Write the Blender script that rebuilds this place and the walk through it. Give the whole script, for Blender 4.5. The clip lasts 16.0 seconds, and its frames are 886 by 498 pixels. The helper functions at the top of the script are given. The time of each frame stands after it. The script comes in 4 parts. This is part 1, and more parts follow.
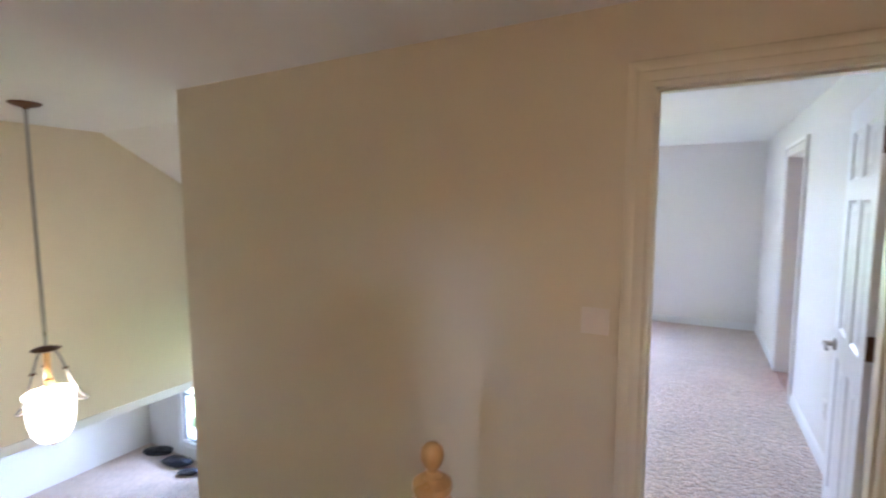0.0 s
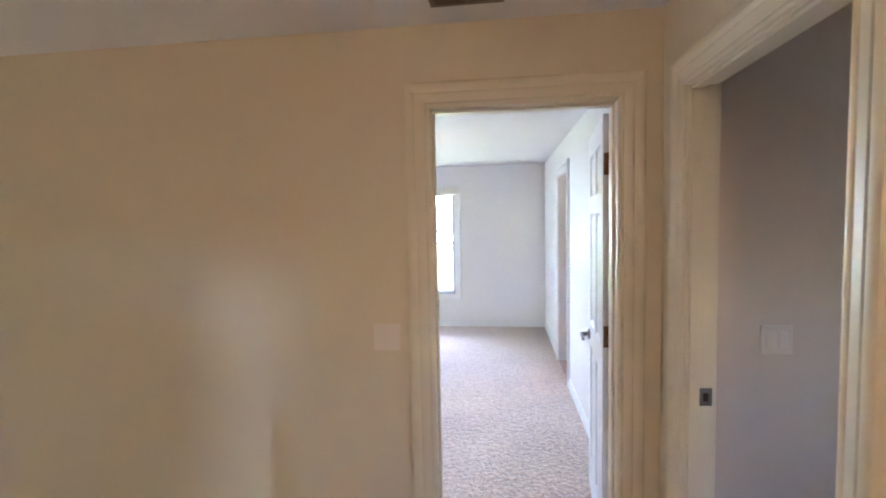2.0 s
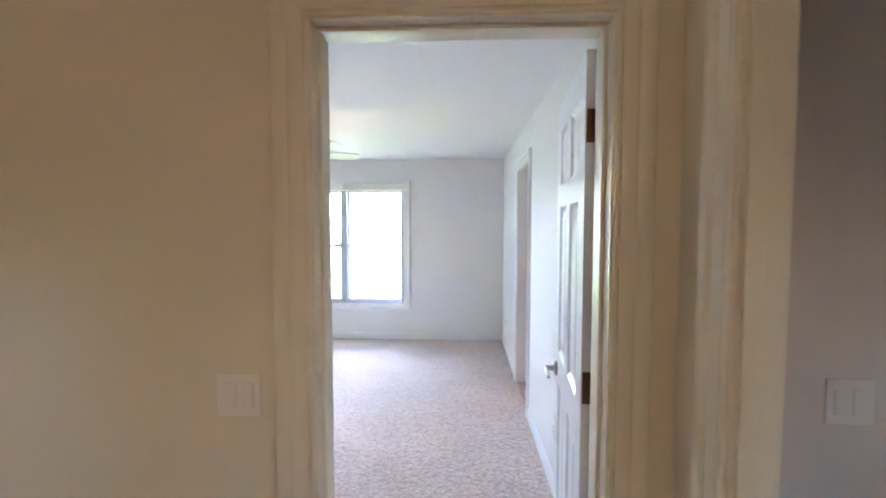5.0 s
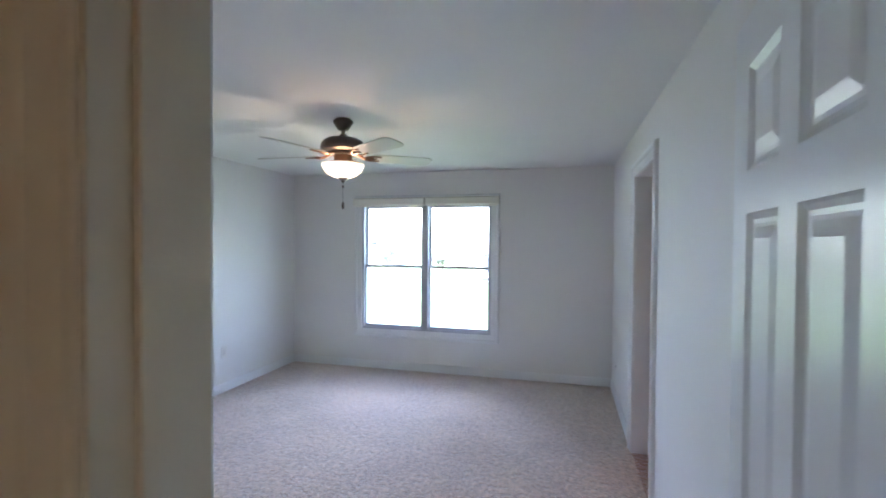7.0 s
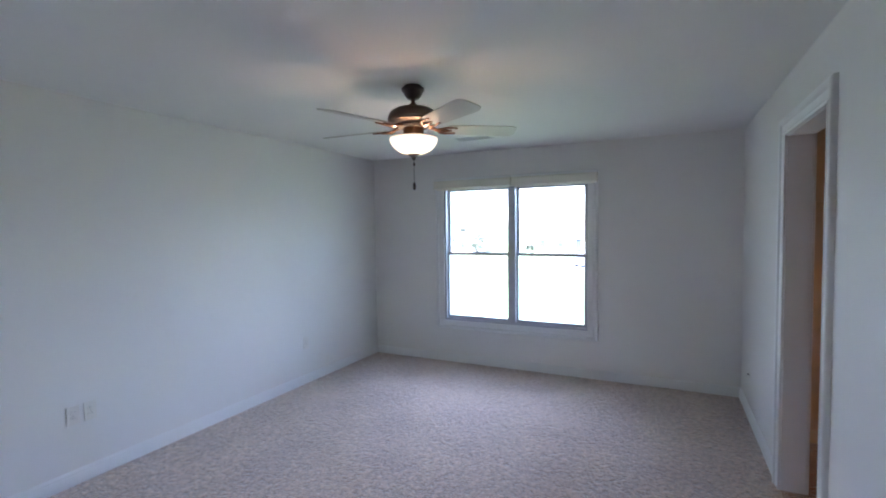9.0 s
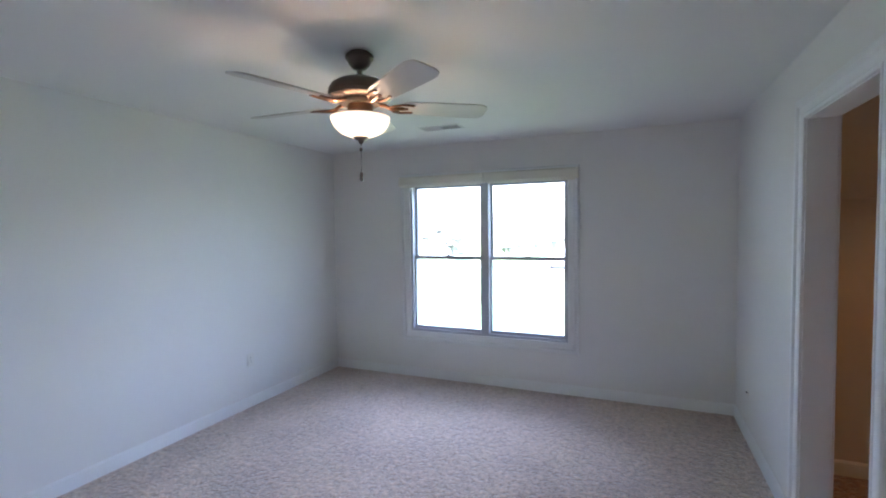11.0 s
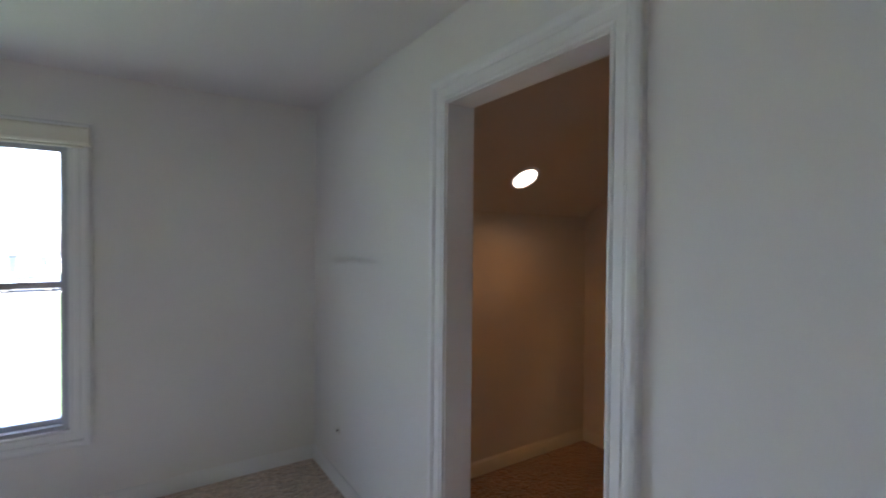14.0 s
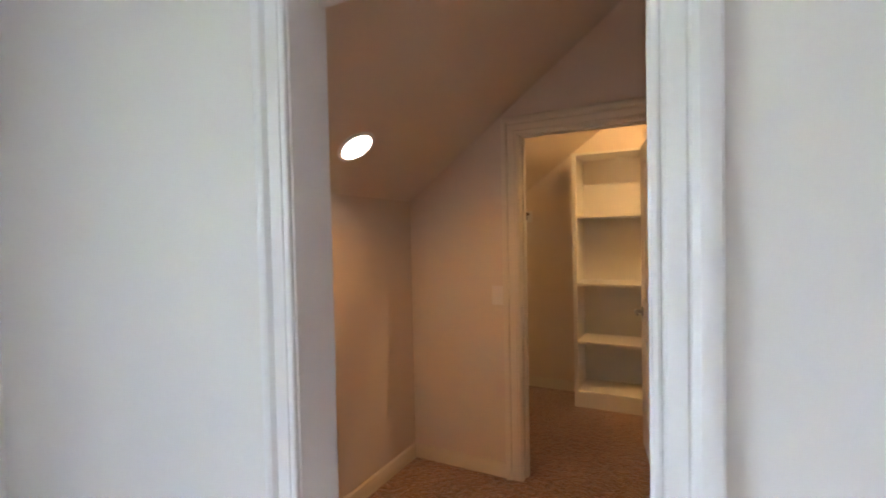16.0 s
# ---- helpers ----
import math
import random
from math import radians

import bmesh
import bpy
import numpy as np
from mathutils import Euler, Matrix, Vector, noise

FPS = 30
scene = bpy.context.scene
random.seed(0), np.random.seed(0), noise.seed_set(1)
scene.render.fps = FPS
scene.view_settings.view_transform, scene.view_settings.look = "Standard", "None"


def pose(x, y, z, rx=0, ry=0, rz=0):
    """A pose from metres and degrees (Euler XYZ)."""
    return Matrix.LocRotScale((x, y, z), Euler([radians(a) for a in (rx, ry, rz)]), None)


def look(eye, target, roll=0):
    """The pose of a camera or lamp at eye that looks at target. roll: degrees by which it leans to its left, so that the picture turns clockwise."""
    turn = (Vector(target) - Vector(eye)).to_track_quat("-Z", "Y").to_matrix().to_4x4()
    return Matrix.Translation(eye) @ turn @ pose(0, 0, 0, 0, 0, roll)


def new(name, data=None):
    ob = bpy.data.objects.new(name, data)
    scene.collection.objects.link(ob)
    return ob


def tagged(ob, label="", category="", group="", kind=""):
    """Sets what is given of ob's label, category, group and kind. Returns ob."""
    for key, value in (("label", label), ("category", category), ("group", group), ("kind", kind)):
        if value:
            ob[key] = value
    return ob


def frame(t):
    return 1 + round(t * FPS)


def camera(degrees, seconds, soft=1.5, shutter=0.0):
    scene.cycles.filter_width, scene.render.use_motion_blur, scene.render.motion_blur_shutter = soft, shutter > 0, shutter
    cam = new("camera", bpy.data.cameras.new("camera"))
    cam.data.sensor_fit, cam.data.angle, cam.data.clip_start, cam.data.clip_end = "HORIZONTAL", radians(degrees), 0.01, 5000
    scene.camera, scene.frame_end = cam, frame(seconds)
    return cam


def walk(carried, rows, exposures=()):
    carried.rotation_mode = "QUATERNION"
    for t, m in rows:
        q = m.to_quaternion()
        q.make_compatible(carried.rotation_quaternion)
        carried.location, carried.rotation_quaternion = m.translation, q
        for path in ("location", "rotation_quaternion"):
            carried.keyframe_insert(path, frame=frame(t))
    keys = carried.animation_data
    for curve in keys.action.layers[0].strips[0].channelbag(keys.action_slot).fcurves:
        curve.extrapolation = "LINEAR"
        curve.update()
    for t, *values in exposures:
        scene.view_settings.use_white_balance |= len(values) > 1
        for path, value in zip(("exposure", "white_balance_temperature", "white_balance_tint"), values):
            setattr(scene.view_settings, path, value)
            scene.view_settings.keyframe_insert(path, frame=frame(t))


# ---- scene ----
cam = camera(87.4, 16.0, soft=1.9, shutter=0.5)
PATH = [
    (0, (0.133, 0.232, 1.622), (-0.811, 1.985, 1.43), -0.1),
    (0.5, (0.178, 0.287, 1.639), (-0.531, 2.149, 1.474), -0.6),
    (1, (0.225, 0.311, 1.635), (-0.304, 2.234, 1.482), -0.6),
    (1.5, (0.247, 0.325, 1.632), (-0.118, 2.287, 1.493), -0.9),
    (2, (0.276, 0.344, 1.624), (0.023, 2.324, 1.494), -1.2),
    (2.5, (0.303, 0.355, 1.619), (0.137, 2.345, 1.497), -1.1),
    (3, (0.321, 0.373, 1.621), (0.226, 2.367, 1.506), -0.7),
    (5.5, (0.376, 1.335, 1.568), (0.283, 3.329, 1.452), 0.2),
    (6, (0.385, 1.569, 1.578), (0.205, 3.559, 1.502), 0.3),
    (6.5, (0.391, 1.786, 1.583), (0.04, 3.755, 1.536), 0.5),
    (7, (0.401, 1.936, 1.574), (-0.11, 3.869, 1.538), 0.4),
    (7.5, (0.385, 2.093, 1.558), (-0.261, 3.985, 1.519), 0.1),
    (8, (0.382, 2.204, 1.555), (-0.394, 4.047, 1.498), -0.1),
    (8.5, (0.334, 2.296, 1.56), (-0.537, 4.094, 1.471), -0.7),
    (11, (0.168, 2.894, 1.55), (-0.611, 4.735, 1.463), -0.7),
    (11.5, (0.094, 3.076, 1.573), (-0.488, 4.989, 1.514), -0.5),
    (12, (0.044, 3.268, 1.588), (-0.289, 5.24, 1.544), -0.3),
    (12.5, (-0.007, 3.477, 1.594), (0.03, 5.476, 1.55), -0.3),
    (13, (-0.037, 3.679, 1.568), (0.396, 5.631, 1.526), -0.2),
    (13.5, (-0.118, 3.869, 1.522), (0.691, 5.697, 1.5), 0.4),
    (14, (-0.128, 4.089, 1.505), (0.975, 5.756, 1.471), 0.5),
    (14.5, (-0.132, 4.296, 1.488), (1.21, 5.779, 1.452), 0.4),
    (15, (-0.076, 4.48, 1.478), (1.424, 5.802, 1.44), -0.2),
    (15.5, (-0.009, 4.647, 1.475), (1.639, 5.779, 1.439), -0.6),
    (16, (0.106, 4.803, 1.464), (1.872, 5.741, 1.411), -1.2),
]
EXPOSURES = [(0, 5.4, 5700, 22), (1, 5.6, 5750, 21), (3, 5.65, 5800, 21), (5.5, 5.1, 5750, 20), (6, 4.7, 5700, 20), (6.5, 4.43, 5650, 20), (7, 4.22, 5600, 19), (8, 3.97, 5600, 21), (8.5, 3.78, 5600, 21),
             (11, 3.85, 5650, 21), (12, 3.25, 5800, 19), (12.5, 3.0, 5900, 17), (13.5, 2.85, 5900, 17), (14, 3.6, 6100, 20), (14.5, 4.36, 6250, 21), (16, 4.95, 6300, 22)]
SKY, SUN, WINDOW_SKY = 0.15, 5.0, 38.0
FAN_W, PENDANT_W, CLOSET_W, CAN_W, HALL_W = 0.66, 0.26, 0.90, 0.68, 0.31
BOWL_GLOW, PENDANT_GLOW, CAN_GLOW = 0.15, 0.3, 0.6
PATCH_W = 1.9
FAN_TURN = 37.5
walk(cam, [(t, look(eye, target, roll)) for t, eye, target, roll in PATH], EXPOSURES)

# ---------------------------------------------------------------- world, sun, lamps
world = bpy.data.worlds.new("world")
scene.world = world
world.use_nodes = True
wn = world.node_tree
sky = wn.nodes.new("ShaderNodeTexSky")
sky.sky_type, sky.sun_disc = "NISHITA", False
sky.sun_elevation, sky.sun_rotation = radians(52), radians(200)
sky.air_density, sky.dust_density = 1.0, 1.0
wn.links.new(sky.outputs[0], wn.nodes["Background"].inputs[0])
wn.nodes["Background"].inputs[1].default_value = SKY

sun_data = bpy.data.lights.new("sun", "SUN")
sun_data.energy, sun_data.angle, sun_data.color = SUN, radians(1.0), (1.0, 0.96, 0.90)
sun = new("sun", sun_data)
sun.matrix_world = look((0, 0, 30), (7.2, 22.3, 0))


def bulb(name, place, watts, colour, radius):
    data = bpy.data.lights.new(name, "POINT")
    data.energy, data.color, data.shadow_soft_size = watts, colour, radius
    ob = new(name, data)
    ob.location = place
    return ob


# the bright low sky in front of the window
sky_lamp = bpy.data.lights.new("window_sky", "AREA")
sky_lamp.shape, sky_lamp.size, sky_lamp.size_y, sky_lamp.energy, sky_lamp.color = "RECTANGLE", 5.0, 2.0, WINDOW_SKY, (0.66, 0.76, 1.0)
new("window_sky", sky_lamp).matrix_world = look((-1.23, 11.5, 3.35), (-1.23, 7.3, 1.25))

# area lamp added behind the hall to throw a cool patch on its wall
patch_lamp = bpy.data.lights.new("hall_patch_lamp", "AREA")
patch_lamp.shape, patch_lamp.size, patch_lamp.size_y, patch_lamp.energy, patch_lamp.color = "RECTANGLE", 0.30, 0.28, PATCH_W, (0.70, 0.82, 1.0)
new("hall_patch_lamp", patch_lamp).matrix_world = look((1.45, -5.02, 2.57), (0.45, -1.66, 1.75))

WARM = (1.0, 0.47, 0.10)
bulb("fan_bulb", (-1.07, 4.818, 2.058), FAN_W, (1.0, 0.68, 0.38), 0.03)
bulb("pendant_bulb", (-4.457, 1.938, 0.02), PENDANT_W, (1.0, 0.80, 0.58), 0.05)
bulb("closet_bulb", (3.15, 4.55, 2.70), CLOSET_W, (1.0, 0.68, 0.29), 0.04)
can_spot = bpy.data.lights.new("can_bulb", "SPOT")
can_spot.energy, can_spot.color, can_spot.spot_size, can_spot.spot_blend, can_spot.shadow_soft_size = CAN_W, WARM, radians(165), 1.0, 0.06
can_ob = new("can_bulb", can_spot)
can_ob.matrix_world = look((1.84, 6.140, 1.845), (1.84, 5.62, 0.95))
H_LAMP = 2.24
bulb("hall_bulb", (0.42, -0.35, H_LAMP), HALL_W, (1.0, 0.56, 0.24), 0.06)

# ---------------------------------------------------------------- materials


def nodes_of(name):
    m = bpy.data.materials.new(name)
    m.use_nodes = True
    t = m.node_tree
    return m, t, t.nodes["Principled BSDF"]


def textured(name, base, rough, spread=0.06, scale=3.0, grain=180.0, bump=0.15, metal=0.0, depth=0.002, stretch=(1, 1, 1), spec=0.5):
    """A surface with a slow and a fine variation of colour and a fine relief."""
    m, t, b = nodes_of(name)
    coord = t.nodes.new("ShaderNodeTexCoord")
    mapping = t.nodes.new("ShaderNodeMapping")
    mapping.inputs["Scale"].default_value = stretch
    t.links.new(coord.outputs["Object"], mapping.inputs[0])
    slow, fine = t.nodes.new("ShaderNodeTexNoise"), t.nodes.new("ShaderNodeTexNoise")
    slow.inputs["Scale"].default_value, slow.inputs["Detail"].default_value = scale, 5
    fine.inputs["Scale"].default_value, fine.inputs["Detail"].default_value = grain, 3
    for n in (slow, fine):
        t.links.new(mapping.outputs[0], n.inputs["Vector"])
    mix = t.nodes.new("ShaderNodeMix")
    mix.data_type = "RGBA"
    mix.inputs[0].default_value = 0.35
    t.links.new(slow.outputs["Fac"], mix.inputs[6])
    t.links.new(fine.outputs["Fac"], mix.inputs[7])
    ramp = t.nodes.new("ShaderNodeValToRGB")
    ramp.color_ramp.elements[0].position, ramp.color_ramp.elements[1].position = 0.3, 0.7
    ramp.color_ramp.elements[0].color = (*[c * (1 - spread) for c in base], 1)
    ramp.color_ramp.elements[1].color = (*[min(1, c * (1 + spread)) for c in base], 1)
    t.links.new(mix.outputs[2], ramp.inputs[0])
    t.links.new(ramp.outputs[0], b.inputs["Base Color"])
    rr = t.nodes.new("ShaderNodeMapRange")
    rr.inputs["To Min"].default_value, rr.inputs["To Max"].default_value = max(0.02, rough - 0.08), min(1, rough + 0.08)
    t.links.new(slow.outputs["Fac"], rr.inputs[0])
    t.links.new(rr.outputs[0], b.inputs["Roughness"])
    b.inputs["Metallic"].default_value = metal
    b.inputs["Specular IOR Level"].default_value = spec
    bm_ = t.nodes.new("ShaderNodeBump")
    bm_.inputs["Strength"].default_value, bm_.inputs["Distance"].default_value = bump, depth
    t.links.new(fine.outputs["Fac"], bm_.inputs["Height"])
    t.links.new(bm_.outputs[0], b.inputs["Normal"])
    return m


def carpet_material(name, base):
    """Cut-pile carpet: tufts, fibre noise and slow tread marks."""
    m, t, b = nodes_of(name)
    coord = t.nodes.new("ShaderNodeTexCoord")
    tuft = t.nodes.new("ShaderNodeTexVoronoi")
    tuft.inputs["Scale"].default_value = 58
    fibre, clump, tread = (t.nodes.new("ShaderNodeTexNoise") for _ in range(3))
    for n, s, d in ((fibre, 180, 2), (clump, 27, 5), (tread, 2.2, 4)):
        n.inputs["Scale"].default_value, n.inputs["Detail"].default_value = s, d
    for n in (tuft, fibre, clump, tread):
        t.links.new(coord.outputs["Object"], n.inputs["Vector"])

    def math_node(op, a, c):
        n = t.nodes.new("ShaderNodeMath")
        n.operation = op
        for i, v in ((0, a), (1, c)):
            if isinstance(v, (int, float)):
                n.inputs[i].default_value = v
            else:
                t.links.new(v, n.inputs[i])
        return n.outputs[0]

    h = math_node("SUBTRACT", math_node("MULTIPLY", clump.outputs["Fac"], 1.3), math_node("MULTIPLY", tuft.outputs["Distance"], 0.55))
    h = math_node("ADD", h, math_node("MULTIPLY", fibre.outputs["Fac"], 0.35))
    tone = math_node("ADD", math_node("MULTIPLY", h, 0.7), math_node("MULTIPLY", tread.outputs["Fac"], 0.4))
    ramp = t.nodes.new("ShaderNodeValToRGB")
    ramp.color_ramp.elements[0].position, ramp.color_ramp.elements[1].position = 0.4, 1.0
    ramp.color_ramp.elements[0].color = (*[c * 0.54 for c in base], 1)
    ramp.color_ramp.elements[1].color = (*[min(0.9, c * 1.26) for c in base], 1)
    t.links.new(tone, ramp.inputs[0])
    t.links.new(ramp.outputs[0], b.inputs["Base Color"])
    b.inputs["Roughness"].default_value = 0.95
    b.inputs["Specular IOR Level"].default_value = 0.1
    b.inputs["Sheen Weight"].default_value = 0.8
    b.inputs["Sheen Roughness"].default_value = 0.45
    bump = t.nodes.new("ShaderNodeBump")
    bump.inputs["Strength"].default_value, bump.inputs["Distance"].default_value = 0.8, 0.015
    t.links.new(h, bump.inputs["Height"])
    t.links.new(bump.outputs[0], b.inputs["Normal"])
    return m


def glowing(name, colour, strength, base):
    m, t, b = nodes_of(name)
    b.inputs["Base Color"].default_value = (*base, 1)
    b.inputs["Roughness"].default_value = 0.35
    b.inputs["Emission Color"].default_value = (*colour, 1)
    b.inputs["Emission Strength"].default_value = strength
    return m


def glass_material(name):
    m, t, b = nodes_of(name)
    b.inputs["Base Color"].default_value = (0.98, 1.0, 0.99, 1)
    b.inputs["Transmission Weight"].default_value = 1.0
    b.inputs["Roughness"].default_value = 0.0
    b.inputs["IOR"].default_value = 1.45
    return m


PAINT = textured("bedroom_wall_paint", (0.82, 0.80, 0.755), 0.62, 0.02, 1.3, 260, 0.10)
HALL_PAINT = textured("hall_wall_paint", (0.745, 0.663, 0.502), 0.46, 0.025, 1.3, 260, 0.10)
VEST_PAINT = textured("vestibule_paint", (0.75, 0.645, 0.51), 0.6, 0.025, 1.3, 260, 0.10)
SIDE_PAINT = textured("side_room_paint", (0.71, 0.595, 0.515), 0.6, 0.025, 1.3, 260, 0.10)
CEILING_PAINT = textured("ceiling_paint", (0.82, 0.81, 0.79), 0.85, 0.02, 1.6, 320, 0.15)
HALL_TRIM = textured("hall_trim_enamel", (0.77, 0.70, 0.545), 0.36, 0.02, 2.0, 90, 0.05, spec=0.35)
TRIM = textured("trim_enamel", (0.84, 0.835, 0.81), 0.42, 0.02, 2.0, 90, 0.05, spec=0.35)
DOOR_PAINT = textured("door_enamel", (0.80, 0.80, 0.79), 0.30, 0.02, 2.0, 130, 0.06, stretch=(1, 1, 0.12))
CARPET = carpet_material("carpet_pile", (0.75, 0.545, 0.415))
# same carpet, with the closet's dim warm light darkened into the base colour
CARPET_SHADED = carpet_material("carpet_pile_shaded", (0.46, 0.25, 0.15))
BRONZE = textured("aged_bronze", (0.16, 0.085, 0.05), 0.38, 0.15, 14, 300, 0.06, metal=0.9)
FAN_METAL = textured("fan_dark_pewter", (0.15, 0.118, 0.10), 0.34, 0.12, 12, 300, 0.05, metal=0.85)
NICKEL = textured("lever_nickel", (0.33, 0.31, 0.29), 0.3, 0.08, 20, 300, 0.03, metal=1.0)
BLADE = textured("fan_blade_laminate", (0.60, 0.565, 0.52), 0.42, 0.05, 6, 120, 0.04, stretch=(0.2, 1, 1))
# white vinyl; the grey base holds the shade of frames seen against daylight
VINYL_SHADED = textured("window_vinyl_shaded", (0.48, 0.48, 0.50), 0.4, 0.02, 3, 150, 0.04)
BLIND = textured("blind_cassette", (0.82, 0.78, 0.67), 0.5, 0.03, 4, 200, 0.05)
PLATE = textured("plate_plastic", (0.80, 0.77, 0.70), 0.4, 0.02, 8, 150, 0.02)
PLATE_MAUVE = textured("plate_dull_white", (0.78, 0.69, 0.63), 0.4, 0.02, 8, 150, 0.02)
PLATE_CREAM = textured("plate_cream", (0.82, 0.75, 0.66), 0.38, 0.02, 8, 150, 0.02)
DARK = textured("dark_slot", (0.03, 0.028, 0.026), 0.7, 0.1, 20, 200, 0.02)
OAK = textured("oak_varnish", (0.55, 0.34, 0.13), 0.28, 0.22, 6, 60, 0.06, stretch=(1, 1, 0.15))
SHELF_PAINT = textured("shelf_paint", (0.78, 0.74, 0.64), 0.45, 0.03, 3, 150, 0.05)
VENT_BROWN = textured("vent_enamel_brown", (0.17, 0.12, 0.08), 0.45, 0.08, 10, 200, 0.04)
GLASS = glass_material("window_glass")
BOWL = glowing("fan_bowl_glass", (1.0, 0.80, 0.55), BOWL_GLOW, (0.85, 0.80, 0.70))
bowl_tree = BOWL.node_tree
through_glass, glass_mix = bowl_tree.nodes.new("ShaderNodeBsdfTranslucent"), bowl_tree.nodes.new("ShaderNodeMixShader")
through_glass.inputs["Color"].default_value = (0.42, 0.40, 0.34, 1)
bowl_tree.links.new(bowl_tree.nodes["Principled BSDF"].outputs[0], glass_mix.inputs[1])
bowl_tree.links.new(through_glass.outputs[0], glass_mix.inputs[2])
bowl_tree.links.new(glass_mix.outputs[0], bowl_tree.nodes["Material Output"].inputs["Surface"])
PENDANT_GLASS = glowing("pendant_glass", (1.0, 0.90, 0.75), PENDANT_GLOW, (0.85, 0.82, 0.75))
CAN_GLOW_M = glowing("can_lens", (1.0, 0.86, 0.66), CAN_GLOW, (0.9, 0.88, 0.82))

# ---------------------------------------------------------------- mesh helpers


def mesh_of(name, bm, material, smooth=None):
    me = bpy.data.meshes.new(name)
    bmesh.ops.recalc_face_normals(bm, faces=bm.faces)
    bm.to_mesh(me)
    bm.free()
    me.materials.append(material)
    if smooth is not None:
        me.polygons.foreach_set("use_smooth", [True] * len(me.polygons))
        me.set_sharp_from_angle(angle=radians(smooth))
    return me


def part(name, bm, material, parent, label="", smooth=None):
    ob = new(name, mesh_of(name, bm, material, smooth))
    ob.parent = parent
    if label:
        tagged(ob, label)
    return ob


def thing(name, bm, material, label, category, kind="", smooth=None):
    return tagged(new(name, mesh_of(name, bm, material, smooth)), label, category, kind=kind)


def base_at(name, m, label, category, kind="", group=""):
    ob = new(name)
    ob.empty_display_size = 0.1
    ob.matrix_world = m
    return tagged(ob, label, category, group, kind)


def add_box(bm, lo, hi, bevel=0.0, segments=1):
    x0, y0, z0 = lo
    x1, y1, z1 = hi
    m = Matrix.Translation(((x0 + x1) / 2, (y0 + y1) / 2, (z0 + z1) / 2)) @ Matrix.Diagonal((x1 - x0, y1 - y0, z1 - z0, 1))
    made = bmesh.ops.create_cube(bm, size=1, matrix=m)["verts"]
    if bevel:
        edges = list({e for v in made for e in v.link_edges})
        bmesh.ops.bevel(bm, geom=edges, offset=bevel, segments=segments, affect="EDGES", profile=0.6)
    return bm


def boxes(*items, bevel=0.0, segments=1):
    bm = bmesh.new()
    for lo, hi in items:
        add_box(bm, lo, hi, bevel, segments)
    return bm


def lathe(profile, steps=32, bm=None, m=Matrix()):
    """A solid of revolution about z from (radius, z) pairs."""
    bm = bm or bmesh.new()
    rings = []
    for r, z in profile:
        if r < 1e-5:
            rings.append([bm.verts.new(m @ Vector((0, 0, z)))])
        else:
            rings.append([bm.verts.new(m @ Vector((r * math.cos(a), r * math.sin(a), z))) for a in (2 * math.pi * k / steps for k in range(steps))])
    for a, b in zip(rings, rings[1:]):
        for k in range(steps):
            j = (k + 1) % steps
            if len(a) == 1 and len(b) == 1:
                continue
            if len(a) == 1:
                bm.faces.new((a[0], b[k], b[j]))
            elif len(b) == 1:
                bm.faces.new((a[k], b[0], a[j]))
            else:
                bm.faces.new((a[k], b[k], b[j], a[j]))
    return bm


def tube(points, radius, steps=10, bm=None):
    """A round bar along a line of points."""
    bm = bm or bmesh.new()
    pts = [Vector(p) for p in points]
    rings = []
    for i, p in enumerate(pts):
        way = (pts[min(i + 1, len(pts) - 1)] - pts[max(i - 1, 0)]).normalized()
        side = way.orthogonal().normalized() if i == 0 else (side - way * side.dot(way)).normalized()
        up = way.cross(side)
        rings.append([bm.verts.new(p + radius * (math.cos(a) * side + math.sin(a) * up)) for a in (2 * math.pi * k / steps for k in range(steps))])
    for a, b in zip(rings, rings[1:]):
        for k in range(steps):
            bm.faces.new((a[k], a[(k + 1) % steps], b[(k + 1) % steps], b[k]))
    bm.faces.new(rings[0])
    bm.faces.new(rings[-1])
    return bm


def wall_boxes(axis, lo, hi, span, height, holes, foot=0.0):
    """A wall across `axis` from lo to hi, along the other axis over span, with holes (from, to, sill, head) cut through it."""
    us = sorted({span[0], span[1], *[u for h in holes for u in h[:2]]})
    zs = sorted({foot, height, *[max(foot, z) for h in holes for z in h[2:]]})
    bm, made = bmesh.new(), {}

    def vert(u, d, z):
        if (u, d, z) not in made:
            made[u, d, z] = bm.verts.new((d, u, z) if axis == "x" else (u, d, z))
        return made[u, d, z]

    def solid(i, k):
        if not (0 <= i < len(us) - 1 and 0 <= k < len(zs) - 1):
            return False
        u, z = (us[i] + us[i + 1]) / 2, (zs[k] + zs[k + 1]) / 2
        return not any(a < u < b and c < z < d for a, b, c, d in holes)

    for i in range(len(us) - 1):
        for k in range(len(zs) - 1):
            if not solid(i, k):
                continue
            u0, u1, z0, z1 = us[i], us[i + 1], zs[k], zs[k + 1]
            for d in (lo, hi):
                bm.faces.new([vert(u, d, z) for u, z in ((u0, z0), (u1, z0), (u1, z1), (u0, z1))])
            for di, dk, (ua, za), (ub, zb) in ((-1, 0, (u0, z0), (u0, z1)), (1, 0, (u1, z0), (u1, z1)), (0, -1, (u0, z0), (u1, z0)), (0, 1, (u0, z1), (u1, z1))):
                if not solid(i + di, k + dk):
                    bm.faces.new([vert(ua, lo, za), vert(ub, lo, zb), vert(ub, hi, zb), vert(ua, hi, za)])
    return bm


